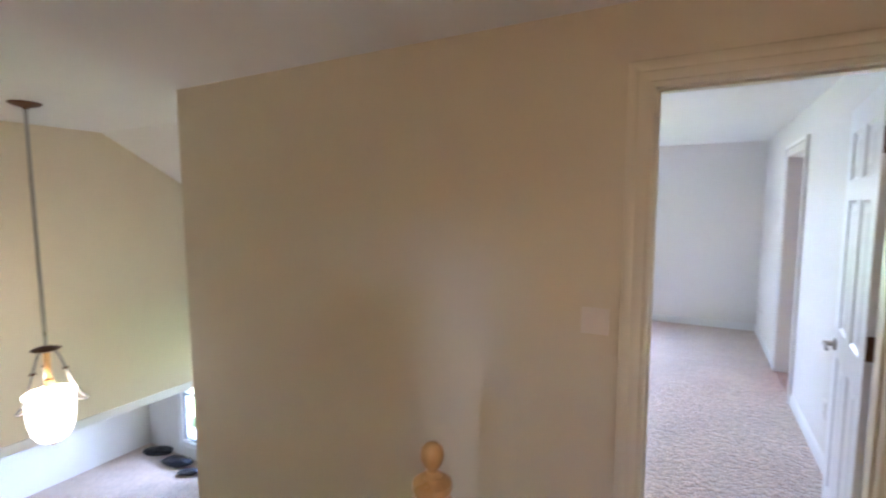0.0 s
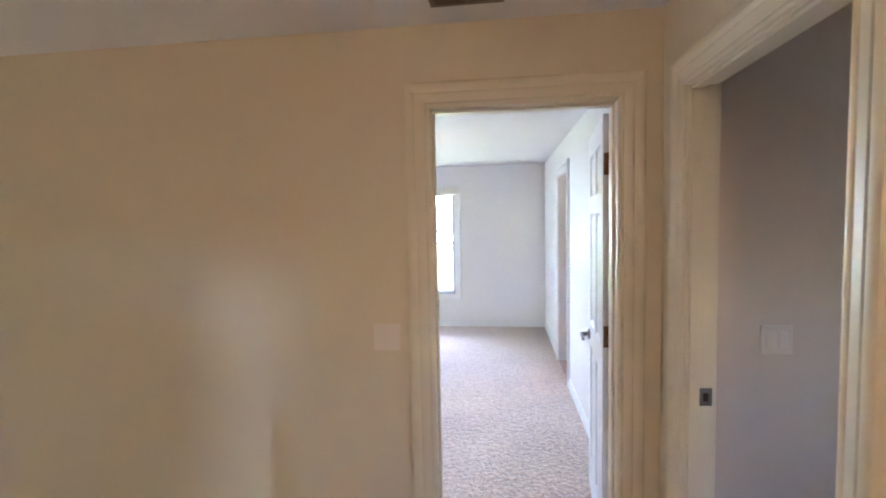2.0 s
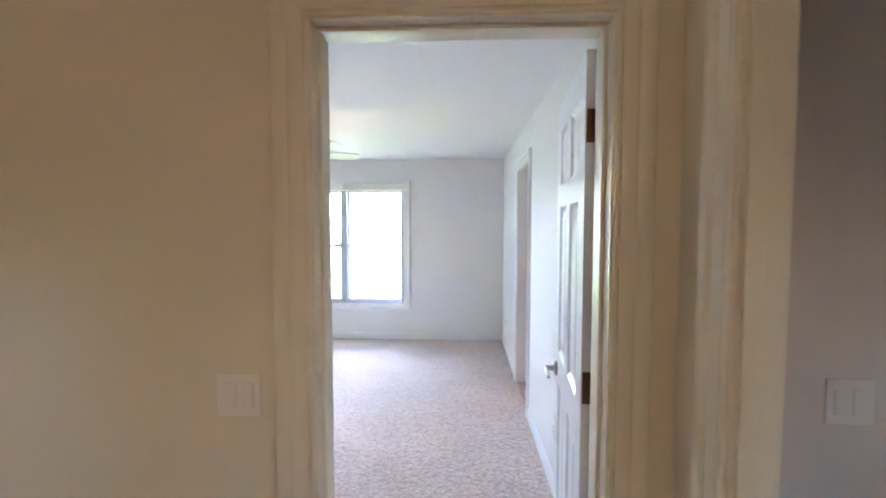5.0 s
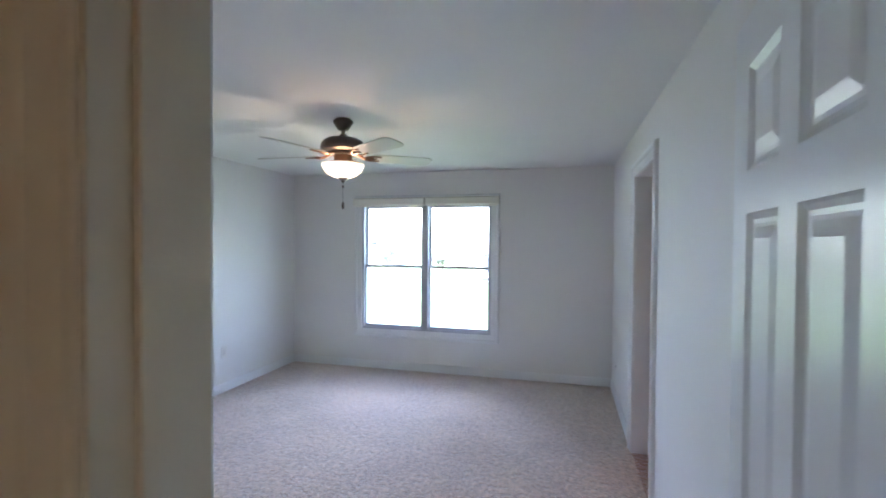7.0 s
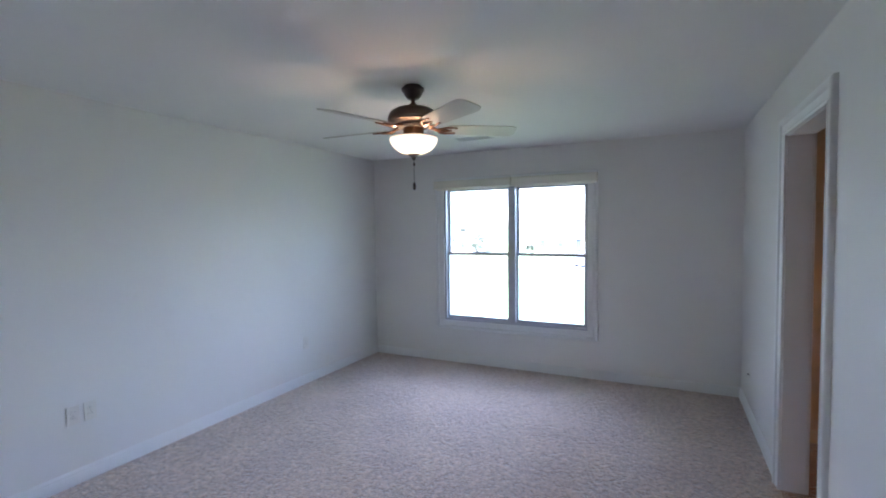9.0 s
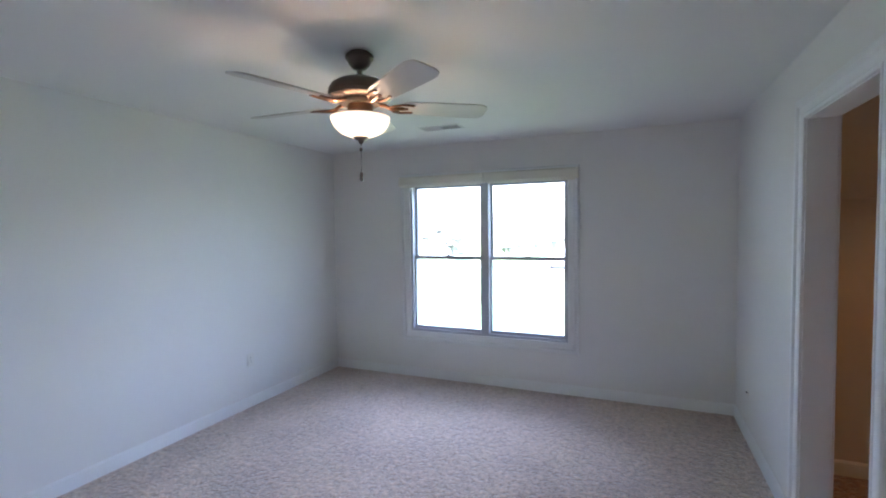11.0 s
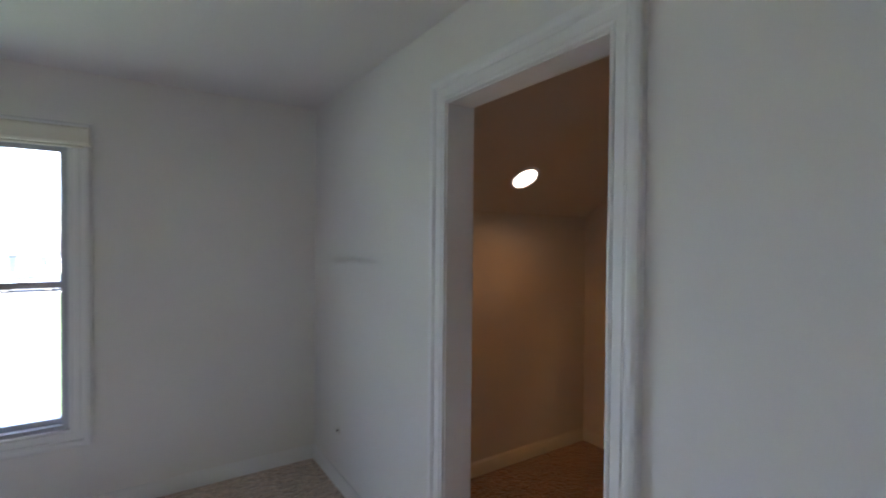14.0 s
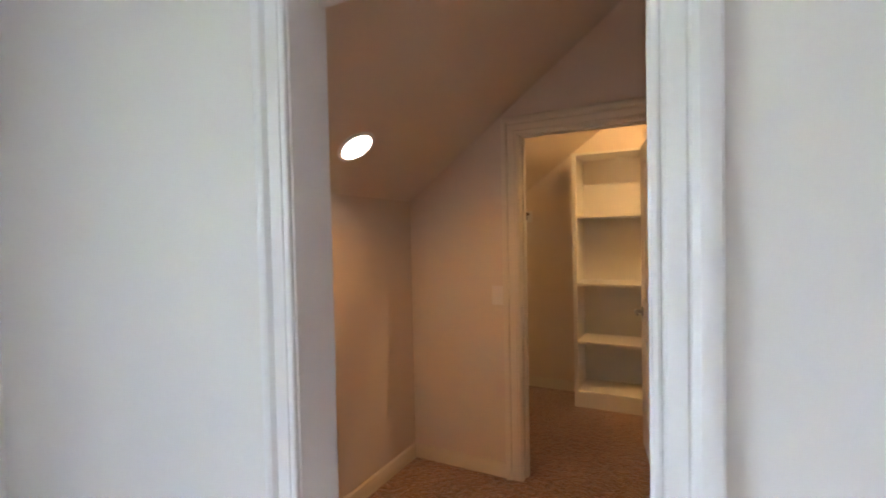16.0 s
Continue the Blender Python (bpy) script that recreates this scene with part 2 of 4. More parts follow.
# casing profile: (distance from the opening, how far proud of the wall)
CASING = ((0.0, 0.0), (0.0, 0.011), (0.003, 0.0145), (0.010, 0.0155), (0.014, 0.0135), (0.016, 0.0105), (0.020, 0.0105), (0.023, 0.0135), (0.040, 0.0165),
          (0.050, 0.0175), (0.054, 0.0145), (0.058, 0.0145), (0.062, 0.0185), (0.068, 0.0245), (0.078, 0.0270), (0.088, 0.0265), (0.095, 0.0235), (0.099, 0.018), (0.100, 0.0))


def casing(name, m, left, right, foot, head, parent, material, sill=False, relief=1.0):
    """Moulded casing round an opening, mitred. m takes (along, proud, up) to the world."""
    bm = bmesh.new()
    corners = []
    for d, h in CASING:
        h = h * relief
        low = foot - (d if sill else 0)
        corners.append([m @ Vector(q) for q in ((left - d, h, low), (left - d, h, head + d), (right + d, h, head + d), (right + d, h, low))])
    for k in range(4 if sill else 3):
        # each length has its own vertices, so that the mitres stay crisp
        ends = [[bm.verts.new(row[k]), bm.verts.new(row[(k + 1) % 4])] for row in corners]
        for a, b in zip(ends, ends[1:]):
            bm.faces.new((a[0], a[1], b[1], b[0]))
        if not sill and k in (0, 2):
            bm.faces.new([e[0 if k == 0 else 1] for e in ends])
    return part(name, bm, material, parent, smooth=25)


BASE = ((0.0, 0.0), (0.0145, 0.0), (0.0145, 0.062), (0.011, 0.070), (0.0115, 0.076), (0.006, 0.086), (0.004, 0.092), (0.0, 0.092))


def baseboard(runs, material, label):
    """Moulded skirting; each run is a start, an end and the way into the room."""
    for (x0, y0), (x1, y1), (nx, ny) in runs:
        bm = bmesh.new()
        ends = []
        for x, y in ((x0, y0), (x1, y1)):
            ends.append([bm.verts.new((x + nx * d, y + ny * d, z)) for d, z in BASE])
        n = len(BASE)
        for k in range(n):
            bm.faces.new((ends[0][k], ends[0][(k + 1) % n], ends[1][(k + 1) % n], ends[1][k]))
        bm.faces.new(ends[0])
        bm.faces.new(ends[1])
        thing("baseboard", bm, material, label, "baseboard", "structure", smooth=25)


# ---------------------------------------------------------------- plan, in metres
H, HB = 2.41, 2.395           # ceilings: hall, bedroom
XR, XR2 = 0.90, 1.02          # wall between bedroom and vestibule
XS2 = 0.992                   # side room face of the hall's east wall
XL, XL2 = -2.99, -3.04        # bedroom's outer side wall
YH, YB = 2.255, 2.40          # wall between hall and bedroom
YW, YW2 = 7.24, 7.40          # window wall
D1 = (-0.012, 0.730)          # door openings, clear
D0 = (1.268, 2.015)
D2 = (4.86, 5.615)
D5 = (-0.19, 0.490)
D3 = (4.935, 5.678)
HEAD, HEAD1 = 2.05, 2.075
XV, XV2 = 2.72, 2.84          # vestibule / closet wall
YK = 6.43                     # knee wall
KNEE, PITCH, HV = 1.70, 0.735, 2.90
XC = 4.45                     # closet's back wall
XF = -5.62                    # foyer's far wall
LOW = -2.75                   # lower floor
WIN = (-2.035, -0.430, 0.485, 2.015)
J = 0.02                      # jamb boards
YS = -1.6                     # wall behind the hall
BULK = -0.70                  # bottom of the foyer's far wall

# ---------------------------------------------------------------- structure
thing("wall_hall", wall_boxes("y", YH, YB, (XL2, XR), H, [(D1[0] - J, D1[1] + J, 0, HEAD1 + J)], 0.0), HALL_PAINT,
      "hall wall in warm cream paint", "wall", "structure")
# the bedroom's face of the same wall is a skin of its own paint
thing("wall_bedroom_south", wall_boxes("y", YB, YB + 0.004, (XL, XR), H, [(D1[0] - J, D1[1] + J, 0, HEAD1 + J)]), PAINT,
      "bedroom wall in cool white paint", "wall", "structure")
thing("wall_foyer_end", boxes(((XL2, YH, LOW), (XR2 + 0.2, YB, 0.0))), HALL_PAINT, "lower wall of the stairwell in cream paint", "wall", "structure")
thing("wall_bedroom_north", wall_boxes("y", YW, YW2, (XL2, XR2 - 0.06), H, [WIN]), PAINT, "white painted bedroom wall around the window", "wall", "structure")
thing("wall_bedroom_west", boxes(((XL2, YB, 0), (XL, YW, H))), PAINT, "plain white painted bedroom side wall", "wall", "structure")
thing("wall_bedroom_east", wall_boxes("x", XR, XR2 - 0.06, (YB, YW), H, [(D2[0] - J, D2[1] + J, 0, HEAD + J)]), PAINT,
      "white painted bedroom wall with a cased opening", "wall", "structure")
thing("wall_vestibule_west", wall_boxes("x", XR2 - 0.06, XR2, (YB + 0.1, YW), HV, [(D2[0] - J, D2[1] + J, 0, HEAD + J)]), VEST_PAINT,
      "vestibule face of the partition wall", "wall", "structure")
thing("wall_hall_east", wall_boxes("x", XR, XS2, (YS, YH), H, [(D0[0] - J, D0[1] + J, 0, HEAD + J)]), HALL_PAINT,
      "hall side wall in cream paint with a doorway", "wall", "structure")
thing("wall_side_room_north", boxes(((XR, YH, 0), (3.0, YB, H))), SIDE_PAINT, "side room wall in dull mauve-grey paint", "wall", "structure")
thing("wall_side_room_east", wall_boxes("x", 3.0, 3.12, (YS, YB), H, [(-0.22, 0.33, 1.08, 1.62)]), HALL_PAINT, "side room end wall with a window opening", "wall", "structure")
thing("wall_hall_south", wall_boxes("y", YS - 0.12, YS, (XF, 3.12), H, [(D5[0] - J, D5[1] + J, 0, HEAD + J)], LOW), HALL_PAINT, "wall behind the hall in cream paint", "wall", "structure")
YR = -5.0                     # far wall of an unseen room, added to shape the hall's light patch
BWIN = (1.25, 1.65, 2.38, 2.76)
HR = 2.90
thing("wall_added_room_south", wall_boxes("y", YR - 0.12, YR, (-0.9, 2.6), HR, [BWIN]), SIDE_PAINT, "far wall of the unseen room added behind the hall", "wall", "structure")
thing("wall_added_room_west", boxes(((-1.02, YR - 0.12, 0), (-0.9, YS - 0.12, HR))), SIDE_PAINT, "side wall of the unseen room added behind the hall", "wall", "structure")
thing("wall_added_room_east", boxes(((2.6, YR - 0.12, 0), (2.72, YS - 0.12, HR))), SIDE_PAINT, "side wall of the unseen room added behind the hall", "wall", "structure")
thing("wall_added_room_north", boxes(((-0.9, YS - 0.24, H), (2.6, YS - 0.12, HR))), SIDE_PAINT, "upper wall of the unseen room added behind the hall", "wall", "structure")
thing("floor_added_room", boxes(((-1.02, YR - 0.12, -0.15), (2.72, YS - 0.12, 0.0))), CARPET, "beige carpet in the unseen room added behind the hall", "carpet", "structure")
thing("ceiling_added_room", boxes(((-1.02, YR - 0.12, HR), (2.72, YS - 0.12, HR + 0.12))), CEILING_PAINT, "ceiling of the unseen room added behind the hall", "ceiling", "structure")
thing("wall_vestibule_south", boxes(((XR2, 3.9, 0), (XC + 0.12, 4.02, HV))), VEST_PAINT, "vestibule end wall in cream paint", "wall", "structure")
thing("wall_vestibule_east", wall_boxes("x", XV, XV2, (4.02, YK), HV, [(D3[0] - J, D3[1] + J, 0, HEAD + J)]), VEST_PAINT,
      "vestibule wall with the closet doorway", "wall", "structure")
thing("wall_knee", boxes(((XR2, YK, 0), (XC + 0.12, YK + 0.12, KNEE + 0.1))), VEST_PAINT, "low knee wall under the sloped ceiling", "wall", "structure")
thing("wall_closet_east", boxes(((XC, 4.02, 0), (XC + 0.12, YK, HV))), VEST_PAINT, "closet back wall", "wall", "structure")

thing("floor_bedroom", boxes(((XL, YB, -0.15), (XR, YW, 0.0))), CARPET, "pinkish beige cut-pile bedroom carpet", "carpet", "structure")
thing("floor_closet", boxes(((XR, YB, -0.15), (XC, YK, 0.0))), CARPET_SHADED, "beige cut-pile carpet in the vestibule and closet, dim warm light in its colour", "carpet", "structure")
thing("floor_hall", boxes(((-0.45, YS, -0.30), (XR, YB, 0.0)), ((XR, YS, -0.30), (3.0, YH, 0.0))), CARPET, "beige carpet on the upstairs hall floor", "carpet", "structure")
thing("ceiling_bedroom", boxes(((XL, YB + 0.004, HB), (XR, YW, H + 0.12))), CEILING_PAINT, "flat white bedroom ceiling", "ceiling", "structure")
YBREAK = 3.02
thing("ceiling_hall", boxes(((XF - 0.1, YS - 0.12, H), (3.12, YB, H + 0.12)), ((XF - 0.1, YB, H), (XL2, YBREAK, H + 0.12))), CEILING_PAINT,
      "flat off-white hall and foyer ceiling", "ceiling", "structure")


def slope_slab(x0, x1, y0, z0, y1, z1, thick=0.12):
    bm = bmesh.new()
    v = [[bm.verts.new((x, y, z + dz)) for y, z, dz in ((y0, z0, 0), (y1, z1, 0), (y1, z1, thick), (y0, z0, thick))] for x in (x0, x1)]
    for k in range(4):
        bm.faces.new((v[0][k], v[0][(k + 1) % 4], v[1][(k + 1) % 4], v[1][k]))
    bm.faces.new(v[0])
    bm.faces.new(v[1])
    return bm


YT = YK - (HV - KNEE) / PITCH
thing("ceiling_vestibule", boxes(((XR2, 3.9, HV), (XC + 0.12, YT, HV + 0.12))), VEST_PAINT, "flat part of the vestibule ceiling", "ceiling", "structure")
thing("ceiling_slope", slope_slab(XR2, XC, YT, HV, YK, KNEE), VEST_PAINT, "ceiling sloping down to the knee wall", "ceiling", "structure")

# foyer: two storeys, open to the room below
FY = 5.6
thing("wall_foyer_west", boxes(((XF - 0.14, YS, BULK), (XF, FY, H))), HALL_PAINT, "tall foyer wall in cream paint", "wall", "structure")
thing("trim", boxes(((XF - 0.15, YS, BULK - 0.10), (XF + 0.012, FY, BULK)), bevel=0.003), TRIM, "painted trim along the foot of the foyer wall", "trim", "structure")
thing("ceiling_foyer_slope", slope_slab(XF, XL2, YBREAK, H, FY, H - 0.60 * (FY - YBREAK)), CEILING_PAINT, "sloped foyer ceiling", "ceiling", "structure")
thing("wall_foyer_north", wall_boxes("y", FY, FY + 0.12, (XF, XL2), H, [(-4.95, -4.05, -1.5, -0.2)], LOW), HALL_PAINT, "foyer front wall with a window opening", "wall", "structure")
thing("wall_foyer_east", boxes(((XL2, YB, LOW), (XL2 + 0.06, FY, 0.0))), HALL_PAINT, "foyer side wall under the bedroom", "wall", "structure")
LX, LY = -8.5, 4.88
thing("floor_lower", boxes(((LX, YS, LOW - 0.12), (XR, FY, LOW))), CARPET, "pale carpet on the floor downstairs", "carpet", "structure")
LWIN = (-7.5, -6.3, LOW + 0.30, LOW + 1.95)
thing("wall_lower_north", wall_boxes("y", LY, LY + 0.14, (LX, XF - 0.14), BULK + 0.2, [LWIN], LOW), PAINT, "white wall around the window downstairs", "wall", "structure")
thing("wall_lower_west", boxes(((LX - 0.12, YS, LOW), (LX, LY + 0.14, BULK + 0.2))), PAINT, "white side wall of the room downstairs", "wall", "structure")
thing("wall_lower_south", boxes(((LX, YS - 0.12, LOW), (XF, YS, BULK + 0.2))), PAINT, "white end wall of the room downstairs", "wall", "structure")
thing("wall_lower_stub", boxes(((XF - 0.14, LY + 0.14, LOW), (XF, FY, BULK - 0.1))), HALL_PAINT, "short wall beside the foyer opening", "wall", "structure")
thing("wall_under_hall", boxes(((XR, YS, LOW), (XR2, YB, 0))), HALL_PAINT, "wall under the hall", "wall", "structure")
thing("ceiling_lower", boxes(((LX, YS, BULK + 0.08), (XF - 0.14, LY, BULK + 0.2))), CEILING_PAINT, "white ceiling of the room downstairs", "ceiling", "structure")

WHITE_BASE = "white moulded baseboard along the wall"
baseboard([((XL, YB + 0.004), (XL, YW), (1, 0)), ((XL, YW), (XR, YW), (0, -1)), ((XR, YW), (XR, D2[1] + 0.097), (-1, 0)),
           ((XR, D2[0] - 0.097), (XR, YB + 0.004), (-1, 0)), ((XL, YB + 0.004), (D1[0] - 0.102, YB + 0.004), (0, 1))], TRIM, WHITE_BASE)
baseboard([((XR2, YK), (XV, YK), (0, -1)), ((XV, YK), (XV, D3[1] + 0.1), (-1, 0)), ((XV, D3[0] - 0.1), (XV, 4.02), (-1, 0)),
           ((XR2, D2[1] + 0.1), (XR2, YK), (1, 0)), ((XC, 5.67), (XC, YK), (-1, 0)), ((XV2, YK), (XC, YK), (0, -1))], HALL_TRIM, "cream moulded baseboard in the closet")
baseboard([((-0.45, YH), (D1[0] - 0.102, YH), (0, -1)), ((XS2, YH), (3.0, YH), (0, -1)), ((XR, YS), (XR, D0[0] - 0.1), (-1, 0))], HALL_TRIM, "painted moulded baseboard in the hall")


# ---------------------------------------------------------------- doorways and doors
def along_x(y, way):
    """Takes (along, proud, up) to a wall that runs along x and faces way (+1: +y)."""
    return Matrix(((1, 0, 0, 0), (0, way, 0, y), (0, 0, 1, 0), (0, 0, 0, 1)))


def along_y(x, way):
    return Matrix(((0, way, 0, x), (1, 0, 0, 0), (0, 0, 1, 0), (0, 0, 0, 1)))


def jambs(parent, axis, lo, hi, span, stop, material=TRIM, stop_at=0.5, head=2.05):
    """Jamb boards lining an opening through a wall from lo to hi, with a door stop if asked."""
    a, b = span
    e = 0.002

    def bx(a0, b0, z0, z1, l=lo - e, h=hi + e):
        return ((a0, l, z0), (b0, h, z1)) if axis == "y" else ((l, a0, z0), (h, b0, z1))

    part("jamb", boxes(bx(a - J, a, 0, head), bevel=0.002), material, parent)
    part("jamb", boxes(bx(b, b + J, 0, head), bevel=0.002), material, parent)
    part("head_jamb", boxes(bx(a - J, b + J, head, head + J), bevel=0.002), material, parent)
    if stop:
        m = lo + (hi - lo) * stop_at
        for q in (bx(a, a + 0.011, 0, head - 0.011, m - 0.018, m + 0.018), bx(b - 0.011, b, 0, head - 0.011, m - 0.018, m + 0.018), bx(a, b, head - 0.011, head, m - 0.018, m + 0.018)):
            part("door_stop", boxes(q, bevel=0.002), material, parent)


def panel_leaf(width, height, thick):
    """A moulded six-panel leaf: hinge edge at x=0, leaf along +x, faces at y=0 and y=thick."""
    s, mid = 0.115, 0.09
    pw = (width - 2 * s - mid) / 2
    cols = ((s, s + pw), (s + pw + mid, width - s))
    rows = ((0.20, 0.87), (1.005, 1.625), (1.715, height - 0.112))
    bm = bmesh.new()
    for y, sign in ((0.0, 1), (thick, -1)):
        xs = sorted({0, width, *[c for p in cols for c in p]})
        zs = sorted({0, height, *[r for p in rows for r in p]})
        for i in range(len(xs) - 1):
            for k in range(len(zs) - 1):
                x0, x1, z0, z1 = xs[i], xs[i + 1], zs[k], zs[k + 1]
                if (x0, x1) in cols and (z0, z1) in rows:
                    # sticking down, flat, then a raised field
                    loops = []
                    for inset, deep in ((0, 0), (0.005, 0.004), (0.014, 0.0095), (0.022, 0.0105), (0.030, 0.0095), (0.052, 0.0035), (0.054, 0.003)):
                        yy = y + sign * deep
                        loops.append([bm.verts.new((a, yy, c)) for a, c in ((x0 + inset, z0 + inset), (x1 - inset, z0 + inset), (x1 - inset, z1 - inset), (x0 + inset, z1 - inset))])
                    for a, b in zip(loops, loops[1:]):
                        for q in range(4):
                            bm.faces.new((a[q], a[(q + 1) % 4], b[(q + 1) % 4], b[q]))
                    bm.faces.new(loops[-1])
                else:
                    bm.faces.new([bm.verts.new((a, y, c)) for a, c in ((x0, z0), (x1, z0), (x1, z1), (x0, z1))])
    for q in (((0, 0), (0, height)), ((width, 0), (width, height)), ((0, 0), (width, 0)), ((0, height), (width, height))):
        (xa, za), (xb, zb) = q
        bm.faces.new([bm.verts.new(p) for p in ((xa, 0, za), (xb, 0, zb), (xb, thick, zb), (xa, thick, za))])
    bmesh.ops.remove_doubles(bm, verts=bm.verts, dist=1e-5)
    return bm


def lever_bm(side):
    """A lever handle on a round rose; it stands off towards -y (side -1) or +y (side 1) and points to -x."""
    bm = bmesh.new()
    turn = Matrix.Rotation(radians(90) if side < 0 else radians(-90), 4, "X")
    lathe([(0, 0), (0.032, 0), (0.032, 0.006), (0.027, 0.011), (0.013, 0.014), (0.011, 0.045), (0.013, 0.052), (0, 0.055)], 24, bm, turn)
    y = side * 0.048
    tube([(0, y, 0), (-0.02, y, 0.001), (-0.05, y, 0.003), (-0.085, y * 0.97, -0.001), (-0.105, y * 0.93, -0.007)], 0.0085, 10, bm)
    return bm


def hinge_bm():
    """Butt hinge: knuckle at the origin, one leaf along -y (door edge) and one along +x (jamb)."""
    bm = bmesh.new()
    for k in range(5):
        lathe([(0, -0.047 + 0.019 * k), (0.0065, -0.047 + 0.019 * k), (0.0065, -0.0295 + 0.019 * k), (0, -0.0295 + 0.019 * k)], 12, bm)
    lathe([(0, 0.048), (0.005, 0.048), (0.0065, 0.052), (0, 0.056)], 12, bm)
    add_box(bm, (-0.034, -0.0015, -0.0465), (-0.003, 0.0015, 0.0485), 0.0006)
    add_box(bm, (0.003, -0.0015, -0.0465), (0.020, 0.0015, 0.0485), 0.0006)
    for z in (-0.03, 0.001, 0.032):
        lathe([(0, 0), (0.004, 0), (0.003, 0.0012), (0, 0.0014)], 10, bm, Matrix.Translation((-0.019, -0.0015, z)) @ Matrix.Rotation(radians(90), 4, "X"))
    return bm


# door 1: hall to bedroom, leaf standing open against the east wall
door1 = base_at("door_1", Matrix(), "white six-panel door standing open into the bedroom", "door", "structure")
jambs(door1, "y", YH, YB + 0.004, D1, True, HALL_TRIM, stop_at=0.42, head=HEAD1)
casing("casing_hall", along_x(YH, -1), D1[0] - 0.006, D1[1] + 0.006, 0, HEAD1 + 0.006, door1, HALL_TRIM, relief=0.55)
casing("casing_bedroom", along_x(YB + 0.004, 1), D1[0] - 0.006, D1[1] + 0.006, 0, HEAD1 + 0.006, door1, TRIM)
LEAF_M = Matrix.Translation((0.750, YB + 0.046, 0.012)) @ Matrix.Rotation(radians(90 - 5.6), 4, "Z")
leaf1 = part("leaf", panel_leaf(0.735, 2.05, 0.035), DOOR_PAINT, door1, "white moulded six-panel leaf")
leaf1.matrix_basis = LEAF_M
handle1 = part("door_handle", lever_bm(1), NICKEL, leaf1, "dark nickel lever", smooth=40)
handle1.matrix_basis = Matrix.Translation((0.735 - 0.065, 0.035, 0.92))
handle2 = part("door_handle", lever_bm(-1), NICKEL, leaf1, "dark nickel lever", smooth=40)
handle2.matrix_basis = Matrix.Translation((0.735 - 0.065, 0.0, 0.92))
for z in (0.27, 1.086, 1.846):
    hinge = part("hinge", hinge_bm(), BRONZE, door1, "aged bronze butt hinge", smooth=40)
    hinge.matrix_basis = Matrix.Translation((0.750, YB + 0.040, z))

# doorway 0: hall to the side room
door0 = base_at("door_2", Matrix(), "cased doorway to a dim side room", "doorway", "structure")
jambs(door0, "x", XR, XS2, D0, True, HALL_TRIM, stop_at=0.30)
casing("casing_hall", along_y(XR, -1), D0[0] - 0.006, D0[1] + 0.006, 0, HEAD + 0.006, door0, HALL_TRIM)
casing("casing_room", along_y(XS2, 1), D0[0] - 0.006, D0[1] + 0.006, 0, HEAD + 0.006, door0, HALL_TRIM)
strike = part("strike_plate", boxes(((0.948, D0[1] - 0.003, 0.958), (0.990, D0[1] + 0.001, 1.020)), bevel=0.001), NICKEL, door0, "steel strike plate")
part("latch_hole", boxes(((0.960, D0[1] - 0.0042, 0.974), (0.977, D0[1] - 0.002, 1.003))), DARK, strike)

# unseen door added behind the hall, ajar so its gap shapes the light patch
door5 = base_at("door_5", Matrix(), "unseen added six-panel door, ajar to shape the hall's light patch", "door", "structure")
jambs(door5, "y", YS - 0.12, YS, D5, False, HALL_TRIM)
casing("casing_hall", along_x(YS, 1), D5[0] - 0.006, D5[1] + 0.006, 0, HEAD + 0.006, door5, HALL_TRIM)
leaf5 = part("leaf", panel_leaf(0.665, 2.028, 0.035), DOOR_PAINT, door5, "white moulded six-panel leaf")
leaf5.matrix_basis = Matrix.Translation((D5[0] + 0.006, YS - 0.118, 0.012)) @ Matrix.Rotation(radians(-27), 4, "Z")

# doorway to the vestibule
door2 = base_at("door_3", Matrix(), "white cased opening into the closet vestibule", "doorway", "structure")
jambs(door2, "x", XR, XR2, D2, False)
casing("casing_bedroom", along_y(XR, -1), D2[0] - 0.004, D2[1] + 0.004, 0, HEAD + 0.004, door2, TRIM)
casing("casing_vestibule", along_y(XR2, 1), D2[0] - 0.004, D2[1] + 0.004, 0, HEAD + 0.004, door2, TRIM)

# closet door, open into the closet
door3 = base_at("door_4", Matrix(), "white closet door standing open inside the closet", "door", "structure")
jambs(door3, "x", XV, XV2, D3, True, HALL_TRIM, stop_at=0.55)
casing("casing_vestibule", along_y(XV, -1), D3[0] - 0.006, D3[1] + 0.006, 0, HEAD + 0.006, door3, HALL_TRIM)
casing("casing_closet", along_y(XV2, 1), D3[0] - 0.006, D3[1] + 0.006, 0, HEAD + 0.006, door3, HALL_TRIM)
leaf3 = part("leaf", panel_leaf(0.70, 2.028, 0.035), DOOR_PAINT, door3, "white moulded six-panel leaf")
leaf3.matrix_basis = Matrix.Translation((XV2 + 0.03, D3[0] - 0.01, 0.012)) @ Matrix.Rotation(radians(11.0), 4, "Z")
h3 = part("door_handle", lever_bm(1), NICKEL, leaf3, "dark nickel lever", smooth=40)
h3.matrix_basis = Matrix.Translation((0.635, 0.035, 0.92))
for z in (0.27, 1.075, 1.862):
    hinge = part("hinge", hinge_bm(), BRONZE, door3, "aged bronze butt hinge", smooth=40)
    hinge.matrix_basis = Matrix.Translation((XV2 + 0.026, D3[0] + 0.016, z)) @ Matrix.Rotation(radians(-90), 4, "Z")

